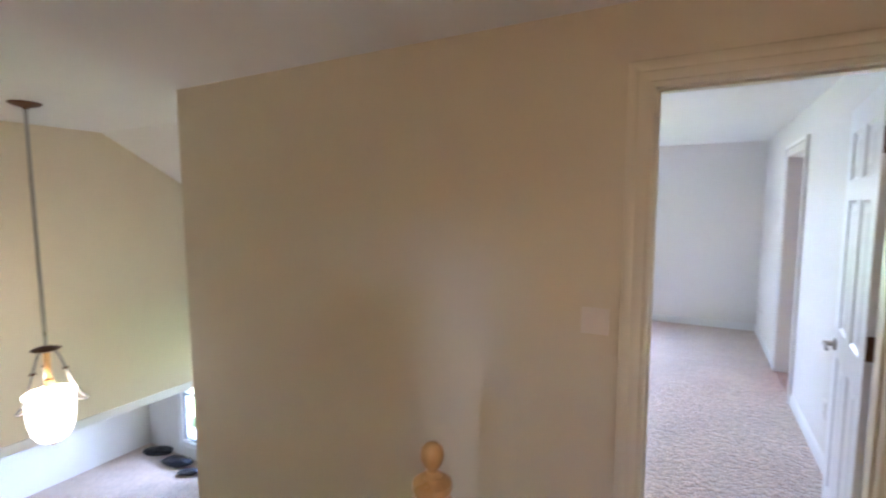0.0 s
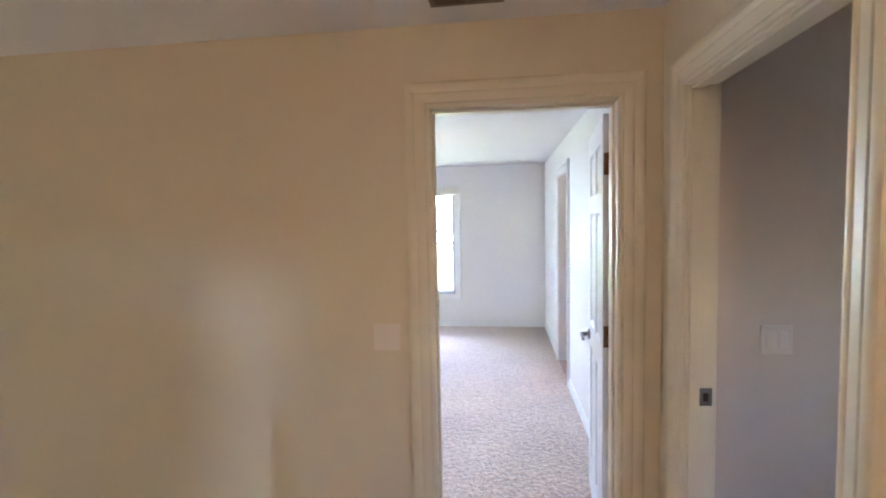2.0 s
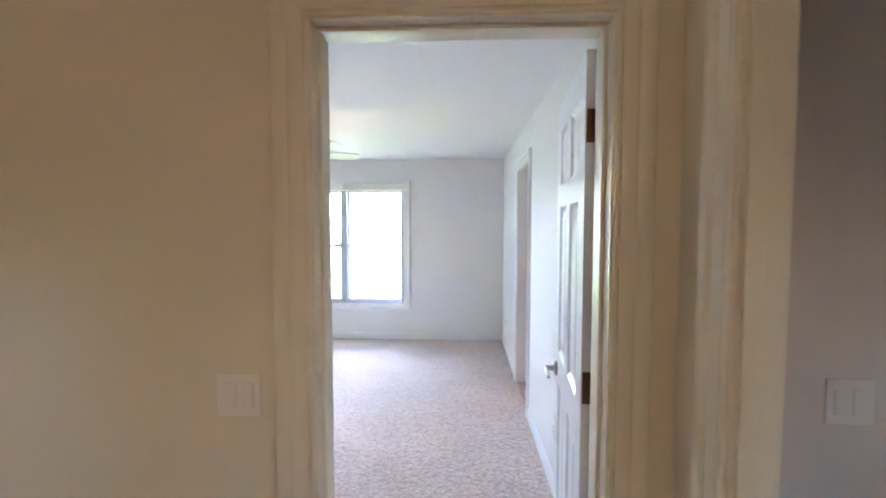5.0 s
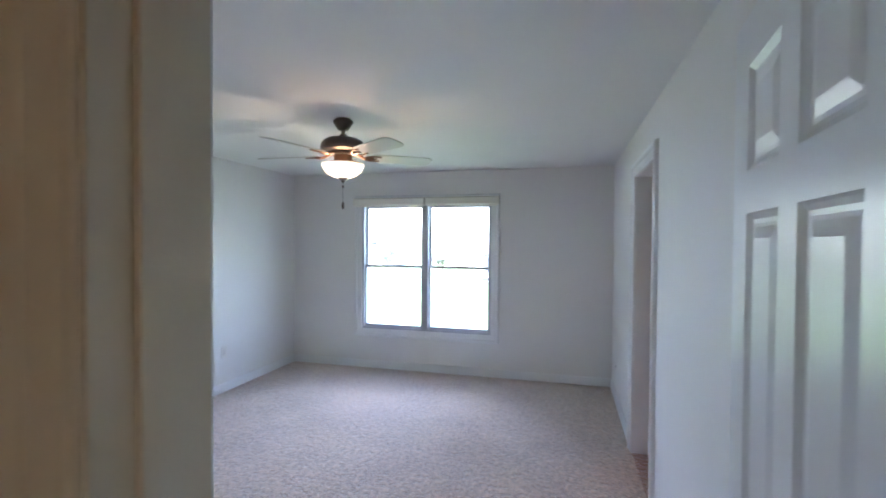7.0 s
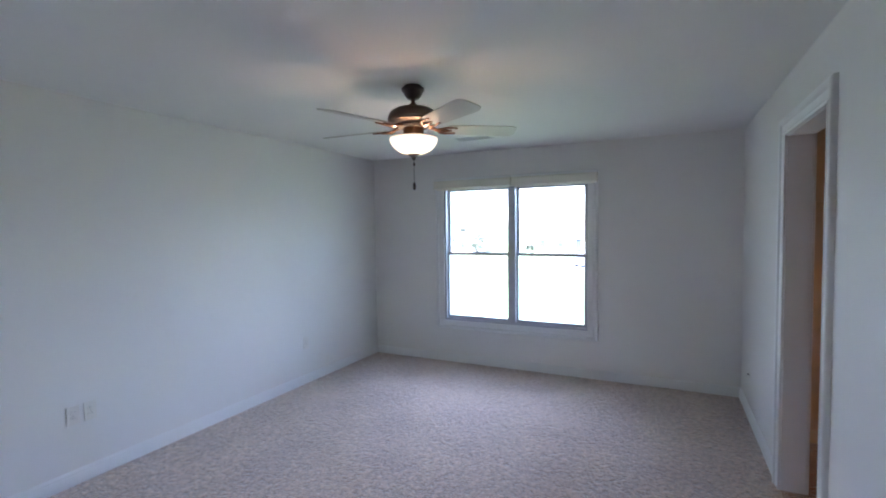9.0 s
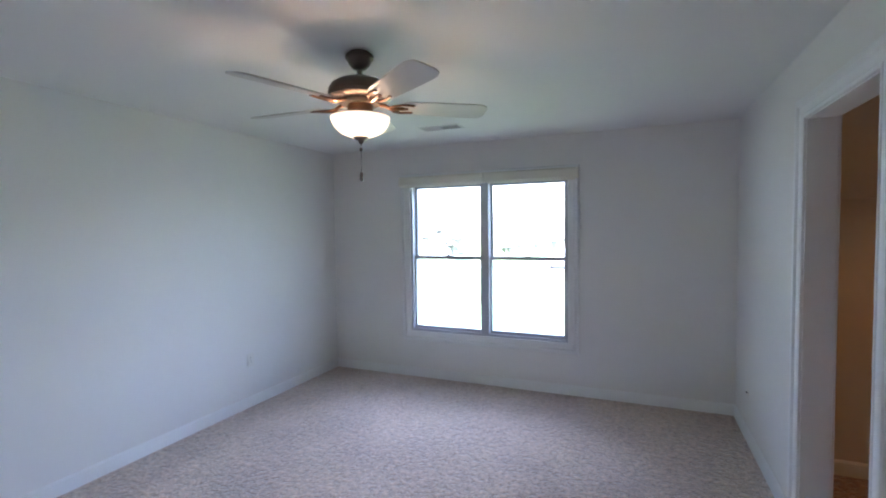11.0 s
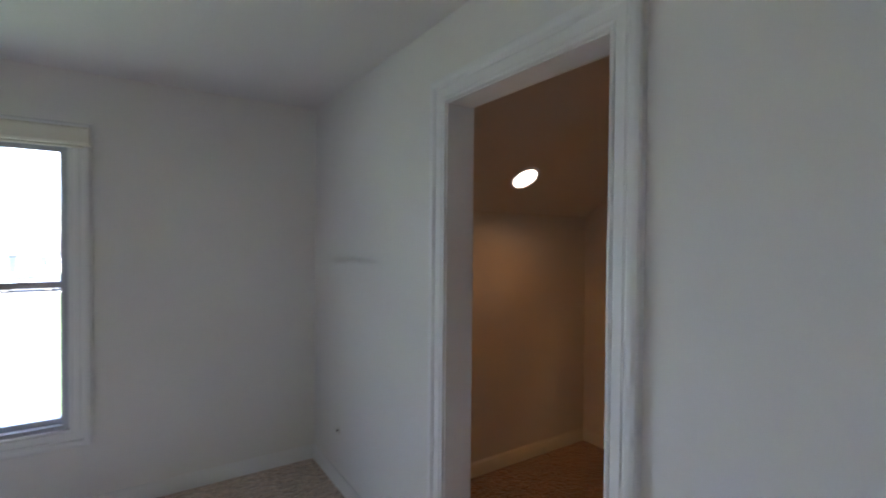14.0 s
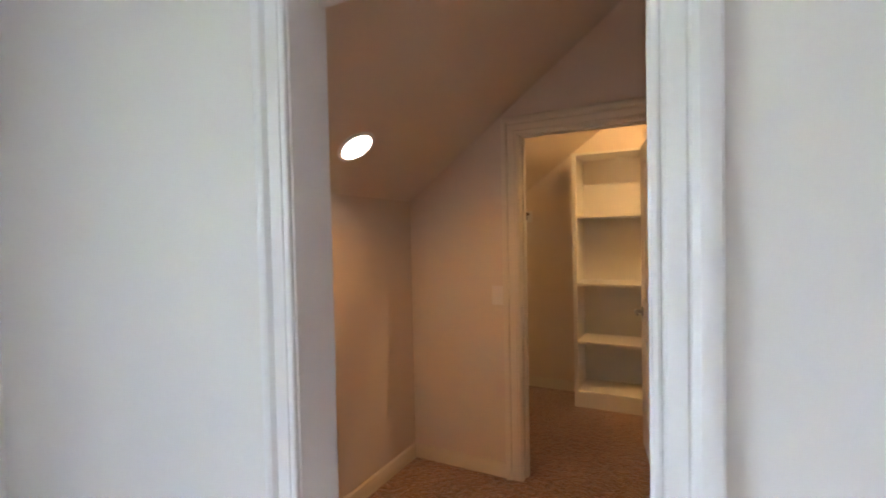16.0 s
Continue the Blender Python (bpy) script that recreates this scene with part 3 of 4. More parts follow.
# ---------------------------------------------------------------- window
win = base_at("window_1", Matrix(), "white double window with two double-hung sashes and clear glass", "window", "structure")
wx0, wx1, wz0, wz1 = WIN
casing("casing", along_x(YW, -1), wx0 + 0.0, wx1 - 0.0, wz0 + 0.0, wz1 - 0.0, win, TRIM, sill=True)
fr = 0.022
MULL = (-1.288, -1.165)
part("window_frame", boxes(((wx0, YW + 0.001, wz0), (wx0 + fr, YW2 + 0.02, wz1)), bevel=0.002), VINYL_SHADED, win)
part("window_frame", boxes(((wx1 - fr, YW + 0.001, wz0), (wx1, YW2 + 0.02, wz1)), bevel=0.002), VINYL_SHADED, win)
part("window_head", boxes(((wx0 + fr, YW + 0.001, wz1 - fr), (wx1 - fr, YW2 + 0.02, wz1)), bevel=0.002), VINYL_SHADED, win)
part("window_sill", boxes(((wx0 + fr, YW + 0.001, wz0), (wx1 - fr, YW2 + 0.04, wz0 + fr)), bevel=0.002), VINYL_SHADED, win)
part("mullion", boxes(((MULL[0] + 0.02, YW - 0.006, wz0 + fr), (MULL[1] - 0.02, YW2 + 0.01, wz1 - fr)), bevel=0.004, segments=2), VINYL_SHADED, win)


def sash(name, x0, x1, z0, z1, y, stile, top, bottom):
    """One sash: a bevelled frame with a pane, its inner face at y."""
    d = 0.032
    bm = boxes(((x0, y, z0), (x0 + stile, y + d, z1)), ((x1 - stile, y, z0), (x1, y + d, z1)),
               ((x0 + stile, y, z1 - top), (x1 - stile, y + d, z1)), ((x0 + stile, y, z0), (x1 - stile, y + d, z0 + bottom)), bevel=0.003)
    s = part(name, bm, VINYL_SHADED, win)
    pane = part("pane", boxes(((x0 + stile - 0.004, y + 0.014, z0 + bottom - 0.004), (x1 - stile + 0.004, y + 0.018, z1 - top + 0.004))), GLASS, s, "clear pane")
    pane.visible_shadow = False
    return s


RAIL = 1.256
for a, b in ((wx0 + fr, MULL[0] + 0.02), (MULL[1] - 0.02, wx1 - fr)):
    low = sash("lower_sash", a, b, wz0 + fr, RAIL + 0.016, YW + 0.040, 0.018, 0.034, 0.030)
    sash("upper_sash", a, b, RAIL - 0.018, wz1 - fr, YW + 0.076, 0.022, 0.026, 0.026)
    m = (a + b) / 2
    lock = boxes(((m - 0.028, YW + 0.048, RAIL + 0.014), (m + 0.028, YW + 0.070, RAIL + 0.020)), bevel=0.002)
    lathe([(0, 0.020), (0.013, 0.020), (0.012, 0.032), (0, 0.034)], 16, lock, Matrix.Translation((m, YW + 0.059, RAIL)))
    add_box(lock, (m - 0.006, YW + 0.030, RAIL + 0.022), (m + 0.006, YW + 0.060, RAIL + 0.030), 0.002)
    part("sash_lock", lock, FAN_METAL, low, "dark metal sash lock")


# roller blinds rolled up in their cassettes
def roller_blind(x0, x1):
    b = base_at("roller_blind", Matrix.Translation((0, 0, 0)), "cream roller blind rolled up above the window", "blind", group="roller blinds over the window")
    y0, y1, z0, z1 = YW - 0.085, YW - 0.0235, 1.990, 2.084
    bm = bmesh.new()
    prof = [(y1, z0), (y1, z1), (y0 + 0.012, z1), (y0 + 0.003, z1 - 0.006), (y0, z1 - 0.016), (y0, z0 + 0.014), (y0 + 0.005, z0 + 0.004), (y0 + 0.014, z0)]
    ends = [[bm.verts.new((x, y, z)) for y, z in prof] for x in (x0 + 0.008, x1 - 0.008)]
    for k in range(len(prof)):
        j = (k + 1) % len(prof)
        bm.faces.new((ends[0][k], ends[0][j], ends[1][j], ends[1][k]))
    bm.faces.new(ends[0])
    bm.faces.new(ends[1])
    part("cassette", bm, BLIND, b)
    for x in (x0, x1 - 0.007):
        part("end_cap", boxes(((x, y0 - 0.002, z0 - 0.002), (x + 0.007, y1, z1 + 0.002)), bevel=0.0025), BLIND, b)
    part("hem_bar", tube([(x0 + 0.03, y0 + 0.035, z0 - 0.006), (x1 - 0.03, y0 + 0.035, z0 - 0.006)], 0.008, 8), BLIND, b, smooth=40)
    return b


roller_blind(-2.125, -1.214)
roller_blind(-1.206, -0.330)

# ---------------------------------------------------------------- ceiling fan
FAN = (-1.068, 4.818)
fan = base_at("ceiling_fan", Matrix.Translation((*FAN, HB)), "dark pewter ceiling fan with pale blades and lit glass bowl", "ceiling fan")
part("canopy", lathe([(0, 0), (0.050, 0), (0.052, -0.010), (0.066, -0.014), (0.068, -0.022), (0.066, -0.032), (0.057, -0.040), (0.051, -0.056), (0.038, -0.072), (0.027, -0.080), (0, -0.082)], 40), FAN_METAL, fan, smooth=35)
part("downrod", lathe([(0, -0.06), (0.013, -0.06), (0.013, -0.13), (0, -0.13)], 16), FAN_METAL, fan, smooth=35)
part("rod_collar", lathe([(0, -0.105), (0.022, -0.105), (0.026, -0.118), (0.034, -0.128), (0, -0.13)], 24), FAN_METAL, fan, smooth=35)
part("motor_housing", lathe([(0, -0.124), (0.06, -0.126), (0.105, -0.136), (0.135, -0.155), (0.148, -0.178), (0.151, -0.198), (0.147, -0.206), (0.150, -0.212), (0.140, -0.220),
                             (0.110, -0.226), (0.0, -0.228)], 48), FAN_METAL, fan, "dark pewter domed motor housing", smooth=35)
part("flywheel", lathe([(0, -0.226), (0.092, -0.226), (0.096, -0.236), (0.090, -0.246), (0, -0.248)], 40), FAN_METAL, fan, smooth=35)
part("switch_housing", lathe([(0, -0.245), (0.058, -0.245), (0.062, -0.258), (0.060, -0.285), (0.066, -0.292), (0.066, -0.298), (0.040, -0.302), (0, -0.302)], 40), BRONZE, fan, smooth=35)
part("bowl", lathe([(0.136, -0.306), (0.141, -0.3086), (0.140, -0.3198), (0.133, -0.3395), (0.118, -0.3610), (0.094, -0.3808), (0.062, -0.3954), (0.030, -0.4023), (0.0, -0.4040),
                           (0.0, -0.3989), (0.06, -0.3903), (0.09, -0.3757), (0.113, -0.3576), (0.128, -0.3370), (0.134, -0.3180), (0.136, -0.306)], 48), BOWL, fan, "lit frosted glass bowl", smooth=40)
part("bowl_cap", lathe([(0, -0.3868), (0.036, -0.3989), (0.037, -0.4040), (0.026, -0.4126), (0.014, -0.4178), (0.010, -0.428), (0.006, -0.434), (0, -0.436)], 28), FAN_METAL, fan, smooth=35)
part("fitter_ring", lathe([(0.131, -0.302), (0.139, -0.302), (0.143, -0.306), (0.139, -0.309), (0.131, -0.308), (0.131, -0.302)], 40), FAN_METAL, fan, smooth=35)
chain = part("pull_chain", tube([(0.0, 0.0, -0.434), (0.0, 0.0, -0.584)], 0.0016, 6), FAN_METAL, fan)
part("chain_ball", lathe([(0, -0.446), (0.006, -0.450), (0.0075, -0.458), (0.006, -0.466), (0, -0.470)], 12), FAN_METAL, chain, smooth=40)
part("chain_fob", lathe([(0, -0.564), (0.006, -0.568), (0.0085, -0.576), (0.0085, -0.604), (0.006, -0.610), (0, -0.612)], 14), FAN_METAL, chain, "dark chain fob", smooth=40)


def blade_bm():
    """A blade along +x from the iron to a clipped, rounded tip, tilted in its width."""
    out = [(0.205, 0.050), (0.235, 0.060), (0.40, 0.068), (0.56, 0.073), (0.592, 0.072), (0.620, 0.060), (0.634, 0.036)]
    loop = [(x, w) for x, w in out] + [(x, -w) for x, w in reversed(out)]
    bm = bmesh.new()
    top = [bm.verts.new((x, y, 0.003)) for x, y in loop]
    low = [bm.verts.new((x, y, -0.003)) for x, y in loop]
    bm.faces.new(top)
    bm.faces.new(low)
    n = len(loop)
    for k in range(n):
        bm.faces.new((top[k], top[(k + 1) % n], low[(k + 1) % n], low[k]))
    return bm


def iron_bm():
    """The blade iron: an arm that drops from the flywheel and spreads under the blade root."""
    bm = bmesh.new()
    tube([(0.080, 0, 0.012), (0.120, 0, 0.004), (0.150, 0, -0.012), (0.185, 0, -0.010), (0.215, 0, -0.006)], 0.0095, 8, bm)
    for s in (-1, 1):
        tube([(0.135, 0, -0.004), (0.165, s * 0.030, -0.010), (0.200, s * 0.042, -0.008), (0.255, s * 0.036, -0.006)], 0.006, 8, bm)
        lathe([(0, -0.012), (0.008, -0.011), (0.010, -0.006), (0, -0.003)], 12, bm, Matrix.Translation((0.252, s * 0.036, 0)))
    lathe([(0, -0.012), (0.008, -0.011), (0.010, -0.006), (0, -0.003)], 12, bm, Matrix.Translation((0.225, 0, 0)))
    return bm


for k in range(5):
    a = FAN_TURN + 72 * k
    turn = Matrix.Translation((0, 0, -0.248)) @ Matrix.Rotation(radians(a), 4, "Z") @ Matrix.Rotation(radians(-12), 4, "X")
    bl = part("blade", blade_bm(), BLADE, fan, "pale laminate blade")
    bl.matrix_basis = turn
    ir = part("blade_iron", iron_bm(), BRONZE, fan, "bronze blade iron", smooth=40)
    ir.matrix_basis = turn


# ---------------------------------------------------------------- vents, lights, plates
def louvre_vent(name, m, length, width, slats, material, label):
    v = base_at(name, m, label, "vent")
    b = 0.022
    part("frame", boxes(((-length / 2, -width / 2, -0.006), (length / 2, -width / 2 + b, 0)), ((-length / 2, width / 2 - b, -0.006), (length / 2, width / 2, 0)),
                        ((-length / 2, -width / 2 + b, -0.006), (-length / 2 + b, width / 2 - b, 0)), ((length / 2 - b, -width / 2 + b, -0.006), (length / 2, width / 2 - b, 0)), bevel=0.0015), material, v)
    part("duct", boxes(((-length / 2 + b, -width / 2 + b, -0.0012), (length / 2 - b, width / 2 - b, -0.0004))), DARK, v, "dark duct behind the slats")
    part("centre_bar", boxes(((-0.006, -width / 2 + b, -0.006), (0.006, width / 2 - b, -0.001))), material, v)
    inner = width - 2 * b
    for k in range(slats):
        y = -inner / 2 + inner * (k + 0.5) / slats
        for x0, x1, lean in ((-length / 2 + b, -0.006, -38), (0.006, length / 2 - b, 38)):
            s = part("slat", boxes(((x0, -0.0065, -0.0007), (x1, 0.0065, 0.0007))), material, v)
            s.matrix_basis = Matrix.Translation((0, y, -0.0055)) @ Matrix.Rotation(radians(lean), 4, "X")
    return v


louvre_vent("ceiling_vent", Matrix.Translation((-1.36, 6.50, HB)), 0.36, 0.155, 7, textured("vent_enamel_white", (0.76, 0.76, 0.74), 0.4), "white louvred air register in the bedroom ceiling")
louvre_vent("ceiling_vent", Matrix.Translation((0.160, 2.02, H)), 0.27, 0.155, 7, VENT_BROWN, "brown louvred air register in the hall ceiling")

hall_light = base_at("ceiling_light", Matrix.Translation((0.42, -0.35, H)), "flush ceiling light with a lit glass bowl in the hall", "ceiling light")
part("pan", lathe([(0, 0), (0.15, 0), (0.15, -0.02), (0.14, -0.026), (0, -0.026)], 36), BRONZE, hall_light, smooth=35)
part("bowl", lathe([(0.138, -0.024), (0.135, -0.05), (0.10, -0.085), (0.05, -0.10), (0, -0.104)], 36), PENDANT_GLASS, hall_light, "lit frosted glass bowl", smooth=40)

# recessed lamp in the sloped ceiling
SL = math.atan(PITCH)
can = base_at("recessed_light", Matrix.Translation((1.84, 6.170, KNEE + (YK - 6.170) * PITCH)) @ Matrix.Rotation(-SL, 4, "X"), "lit round recessed light in the sloped ceiling", "ceiling light")
part("trim_ring", lathe([(0.078, 0.0), (0.098, 0.0), (0.098, -0.004), (0.088, -0.008), (0.078, -0.006), (0.078, 0.0)], 40), TRIM, can, smooth=40)
part("lens", lathe([(0, -0.0055), (0.06, -0.005), (0.079, -0.003), (0.079, -0.001), (0, -0.001)], 40), CAN_GLOW_M, can, "glowing frosted lens", smooth=40)

# porcelain lampholder in the closet
holder = base_at("lampholder", Matrix.Translation((3.15, 4.55, HV)), "plain white lampholder with a bare bulb on the closet ceiling", "ceiling light")
part("base", lathe([(0, 0), (0.058, 0), (0.058, -0.012), (0.036, -0.030), (0.026, -0.050), (0, -0.051)], 28), TRIM, holder, smooth=35)
part("bulb", lathe([(0.013, -0.050), (0.014, -0.068), (0.026, -0.092), (0.030, -0.112), (0.022, -0.134), (0, -0.142)], 24), CAN_GLOW_M, holder, smooth=40)


def wall_plate(name, m, kind_of, gangs, label, category, PLATE=PLATE):
    """A plate on a wall; m takes x along, y proud, z up."""
    p = base_at(name, m, label, category)
    w = 0.070 + 0.046 * (gangs - 1)
    part("plate", boxes(((-w / 2, 0, -0.0575), (w / 2, 0.0055, 0.0575)), bevel=0.0025, segments=2), PLATE, p)
    for g in range(gangs):
        cx = (g - (gangs - 1) / 2) * 0.046
        if kind_of == "switch":
            r = part("rocker", boxes(((cx - 0.0165, 0.0035, -0.033), (cx + 0.0165, 0.0085, 0.033)), bevel=0.0015), PLATE, p)
            r.matrix_basis = Matrix.Rotation(radians(2.5), 4, "X")
        else:
            for dz in (-0.0195, 0.0195):
                s = part("socket", boxes(((cx - 0.0165, 0.0045, dz - 0.0135), (cx + 0.0165, 0.0072, dz + 0.0135)), bevel=0.002), PLATE, p)
                for sx, hgt in ((-0.0065, 0.004), (0.0065, 0.0035)):
                    part("slot", boxes(((cx + sx - 0.001, 0.0070, dz + 0.001 - hgt), (cx + sx + 0.001, 0.0076, dz + 0.003 + hgt))), DARK, s)
            part("screw", lathe([(0, 0.0055), (0.003, 0.0055), (0.0025, 0.0066), (0, 0.0068)], 10, None, Matrix.Rotation(radians(-90), 4, "X") @ Matrix.Diagonal((1, 1, 1, 1))), NICKEL, p)
    return p


def on_x(x, y, z, way):
    """A pose on a wall across x that faces way (+1: +x)."""
    return Matrix.Translation((x, y, z)) @ Matrix.Rotation(radians(-90 * way), 4, "Z")


def on_y(x, y, z, way):
    return Matrix.Translation((x, y, z)) @ (Matrix() if way > 0 else Matrix.Rotation(radians(180), 4, "Z"))


wall_plate("light_switch", on_y(-0.217, YH, 1.124, -1), "switch", 2, "cream double rocker switch plate beside the door", "switch", PLATE_CREAM)
wall_plate("light_switch", on_y(1.320, YH, 1.131, -1), "switch", 2, "dull white double rocker switch plate in the side room", "switch", PLATE_MAUVE)
wall_plate("light_switch", on_x(XV, 5.825, 1.105, -1), "switch", 1, "cream rocker switch plate beside the closet door", "switch", PLATE_CREAM)
wall_plate("outlet", on_x(XL, 3.915, 0.432, 1), "outlet", 1, "white double outlet low on the side wall", "outlet")
wall_plate("outlet", on_x(XL, 4.01, 0.432, 1), "outlet", 1, "white double outlet low on the side wall", "outlet")
wall_plate("outlet", on_x(XL, 5.96, 0.412, 1), "outlet", 1, "white double outlet low on the side wall", "outlet")
wall_plate("outlet", on_x(XR, 3.77, 0.36, -1), "outlet", 1, "white double outlet behind the open door", "outlet")

jack = base_at("cable_jack", on_x(XR, 6.78, 0.345, -1), "small white cable jack low on the wall", "jack")
part("plate", boxes(((-0.022, 0, -0.022), (0.022, 0.004, 0.022)), bevel=0.0015), PLATE, jack)
part("stud", lathe([(0, 0.003), (0.006, 0.003), (0.006, 0.016), (0, 0.017)], 12, None, Matrix.Rotation(radians(-90), 4, "X")), NICKEL, jack, smooth=40)

# ---------------------------------------------------------------- closet shelves
unit = base_at("shelf_unit", Matrix.Translation((4.07, 5.665, 0)), "empty cream painted built-in shelf unit in the closet", "shelf")
UD, UW, UT = XC - 4.07 - 0.004, 1.08, 2.135
part("side_panel", boxes(((0, -0.019, 0), (UD, 0, UT)), bevel=0.001), SHELF_PAINT, unit)
part("side_panel", boxes(((0, -UW, 0), (UD, -UW + 0.019, UT)), bevel=0.001), SHELF_PAINT, unit)
part("back_panel", boxes(((UD - 0.008, -UW + 0.019, 0.10), (UD, -0.019, UT - 0.019))), SHELF_PAINT, unit)
part("top_panel", boxes(((0, -UW + 0.019, UT - 0.019), (UD, -0.019, UT)), bevel=0.001), SHELF_PAINT, unit)
part("toe_kick", boxes(((0.004, -UW + 0.019, 0), (0.022, -0.019, 0.118)), bevel=0.001), SHELF_PAINT, unit)
part("face_strip", boxes(((-0.006, -0.030, 0), (-0.0005, 0.004, UT)), bevel=0.001), SHELF_PAINT, unit)
for z in (0.140, 0.558, 1.048, 1.618):
    part("shelf", boxes(((0.0, -UW + 0.019, z - 0.022), (UD - 0.008, -0.019, z)), bevel=0.0015), SHELF_PAINT, unit)
part("back_rail", boxes(((UD - 0.027, -UW + 0.019, 1.90), (UD - 0.008, -0.019, 1.995)), bevel=0.0015), SHELF_PAINT, unit)
bracket = base_at("rod_bracket", Matrix.Translation((XC, 6.17, 1.645)), "small metal rod bracket on the closet wall", "bracket")
part("plate", boxes(((-0.019, -0.04, -0.06), (0, 0.04, 0.05)), bevel=0.002), SHELF_PAINT, bracket)
part("arm", boxes(((-0.10, -0.016, 0.004), (-0.018, 0.016, 0.030)), bevel=0.003), BRONZE, bracket)
part("hook", tube([(-0.05, 0, 0.012), (-0.05, 0, -0.03), (-0.065, 0, -0.04), (-0.08, 0, -0.03)], 0.006, 8), NICKEL, bracket)

# ---------------------------------------------------------------- hall and foyer
newel = base_at("newel_post", Matrix.Translation((-0.381, 1.131, -0.018)), "honey oak newel post with a turned ball finial", "newel post")
part("post", lathe([(0, 0), (0.045, 0), (0.045, 0.210), (0.038, 0.220), (0.030, 0.250), (0.034, 0.410), (0.038, 0.610), (0.032, 0.710), (0.045, 0.730), (0.045, 0.930), (0.047, 0.945), (0.040, 0.960),
                    (0.048, 0.975), (0.046, 0.990), (0.026, 1.005), (0, 1.006)], 28), OAK, newel, smooth=35)
part("ball_finial", lathe([(0, 0.995), (0.022, 0.998), (0.024, 1.008), (0.014, 1.016), (0.015, 1.024), (0.022, 1.032), (0.0275, 1.046), (0.0285, 1.057), (0.025, 1.072), (0.015, 1.083), (0, 1.087)], 32), OAK, newel, "turned oak ball", smooth=50)

PEND = (-4.457, 1.938)
pend = base_at("pendant_lamp", Matrix.Translation((*PEND, H)), "lit bell glass pendant lamp on a long rod with curved arms", "pendant lamp")
part("canopy", lathe([(0, 0), (0.105, 0), (0.105, -0.008), (0.08, -0.024), (0.03, -0.036), (0.016, -0.050), (0, -0.052)], 36), BRONZE, pend, smooth=35)
part("rod", tube([(0, 0, -0.03), (0, 0, -1.940)], 0.012, 10), NICKEL, pend, smooth=40)
part("hub", lathe([(0, -1.925), (0.03, -1.930), (0.06, -1.940), (0.098, -1.952), (0.098, -1.958), (0.05, -1.968), (0.03, -1.980), (0, -1.984)], 36), BRONZE, pend, smooth=35)
part("stem", lathe([(0, -1.980), (0.022, -1.980), (0.022, -2.200), (0.032, -2.210), (0.032, -2.300), (0, -2.306)], 20), OAK, pend, "amber candle sleeve", smooth=35)
part("bowl", lathe([(0.168, -2.314), (0.176, -2.320), (0.174, -2.336), (0.164, -2.352), (0.163, -2.420), (0.158, -2.500), (0.150, -2.580), (0.133, -2.650), (0.104, -2.700), (0.066, -2.728), (0.025, -2.738), (0, -2.739),
                    (0, -2.731), (0.062, -2.720), (0.098, -2.692), (0.126, -2.645), (0.143, -2.578), (0.151, -2.500), (0.156, -2.420), (0.157, -2.352), (0.168, -2.314)], 44), PENDANT_GLASS, pend, "lit frosted bell glass", smooth=40)
part("finial", lathe([(0, -2.730), (0.042, -2.736), (0.036, -2.752), (0.012, -2.764), (0, -2.780)], 20), BRONZE, pend, smooth=35)
for k in range(3):
    a = radians(48 + 120 * k)
    c, s = math.cos(a), math.sin(a)
    arm = part("arm", tube([(r_ * c, r_ * s, z) for r_, z in ((0.050, -1.956), (0.085, -2.020), (0.115, -2.110), (0.150, -2.210), (0.185, -2.300), (0.215, -2.355), (0.245, -2.376), (0.262, -2.392), (0.250, -2.408), (0.215, -2.404), (0.168, -2.392))],
                           0.0095, 8), NICKEL, pend, smooth=40)
    part("arm_collar", lathe([(0, -0.007), (0.021, -0.007), (0.021, 0.007), (0, 0.007)], 14, None, Matrix.Translation((0.120 * c, 0.120 * s, -2.125))), BRONZE, arm, "dark bronze collar")

# ---------------------------------------------------------------- room downstairs
lwin = base_at("window_2", Matrix(), "white framed window in the room downstairs", "window", "structure")
a0, a1, b0, b1 = LWIN
casing("casing", along_x(LY, -1), a0, a1, b0, b1, lwin, TRIM, sill=True)
part("window_frame", boxes(((a0, LY + 0.03, b0), (a0 + 0.05, LY + 0.10, b1)), ((a1 - 0.05, LY + 0.03, b0), (a1, LY + 0.10, b1)), ((a0 + 0.05, LY + 0.03, b1 - 0.05), (a1 - 0.05, LY + 0.10, b1)),
                           ((a0 + 0.05, LY + 0.03, b0), (a1 - 0.05, LY + 0.10, b0 + 0.05)), ((a0 + 0.05, LY + 0.04, (b0 + b1) / 2 - 0.02), (a1 - 0.05, LY + 0.09, (b0 + b1) / 2 + 0.02)), bevel=0.003), VINYL_SHADED, lwin)
lp = part("pane", boxes(((a0 + 0.04, LY + 0.062, b0 + 0.04), (a1 - 0.04, LY + 0.066, b1 - 0.04))), GLASS, lwin, "clear pane")
lp.visible_shadow = False

# ---------------------------------------------------------------- outdoors
GROUND = -3.1
grass_mat = textured("mown_grass", (0.13, 0.188, 0.078), 0.9, 0.3, 0.25, 9.0, 0.6, depth=0.05)
thing("ground", boxes(((-900, YW2 + 1.0, GROUND - 0.3), (900, 1500, GROUND)), ((-900, -400, GROUND - 0.3), (LX - 1.0, YW2 + 1.0, GROUND))), grass_mat, "wide mown lawn reaching to the horizon", "lawn", "structure")

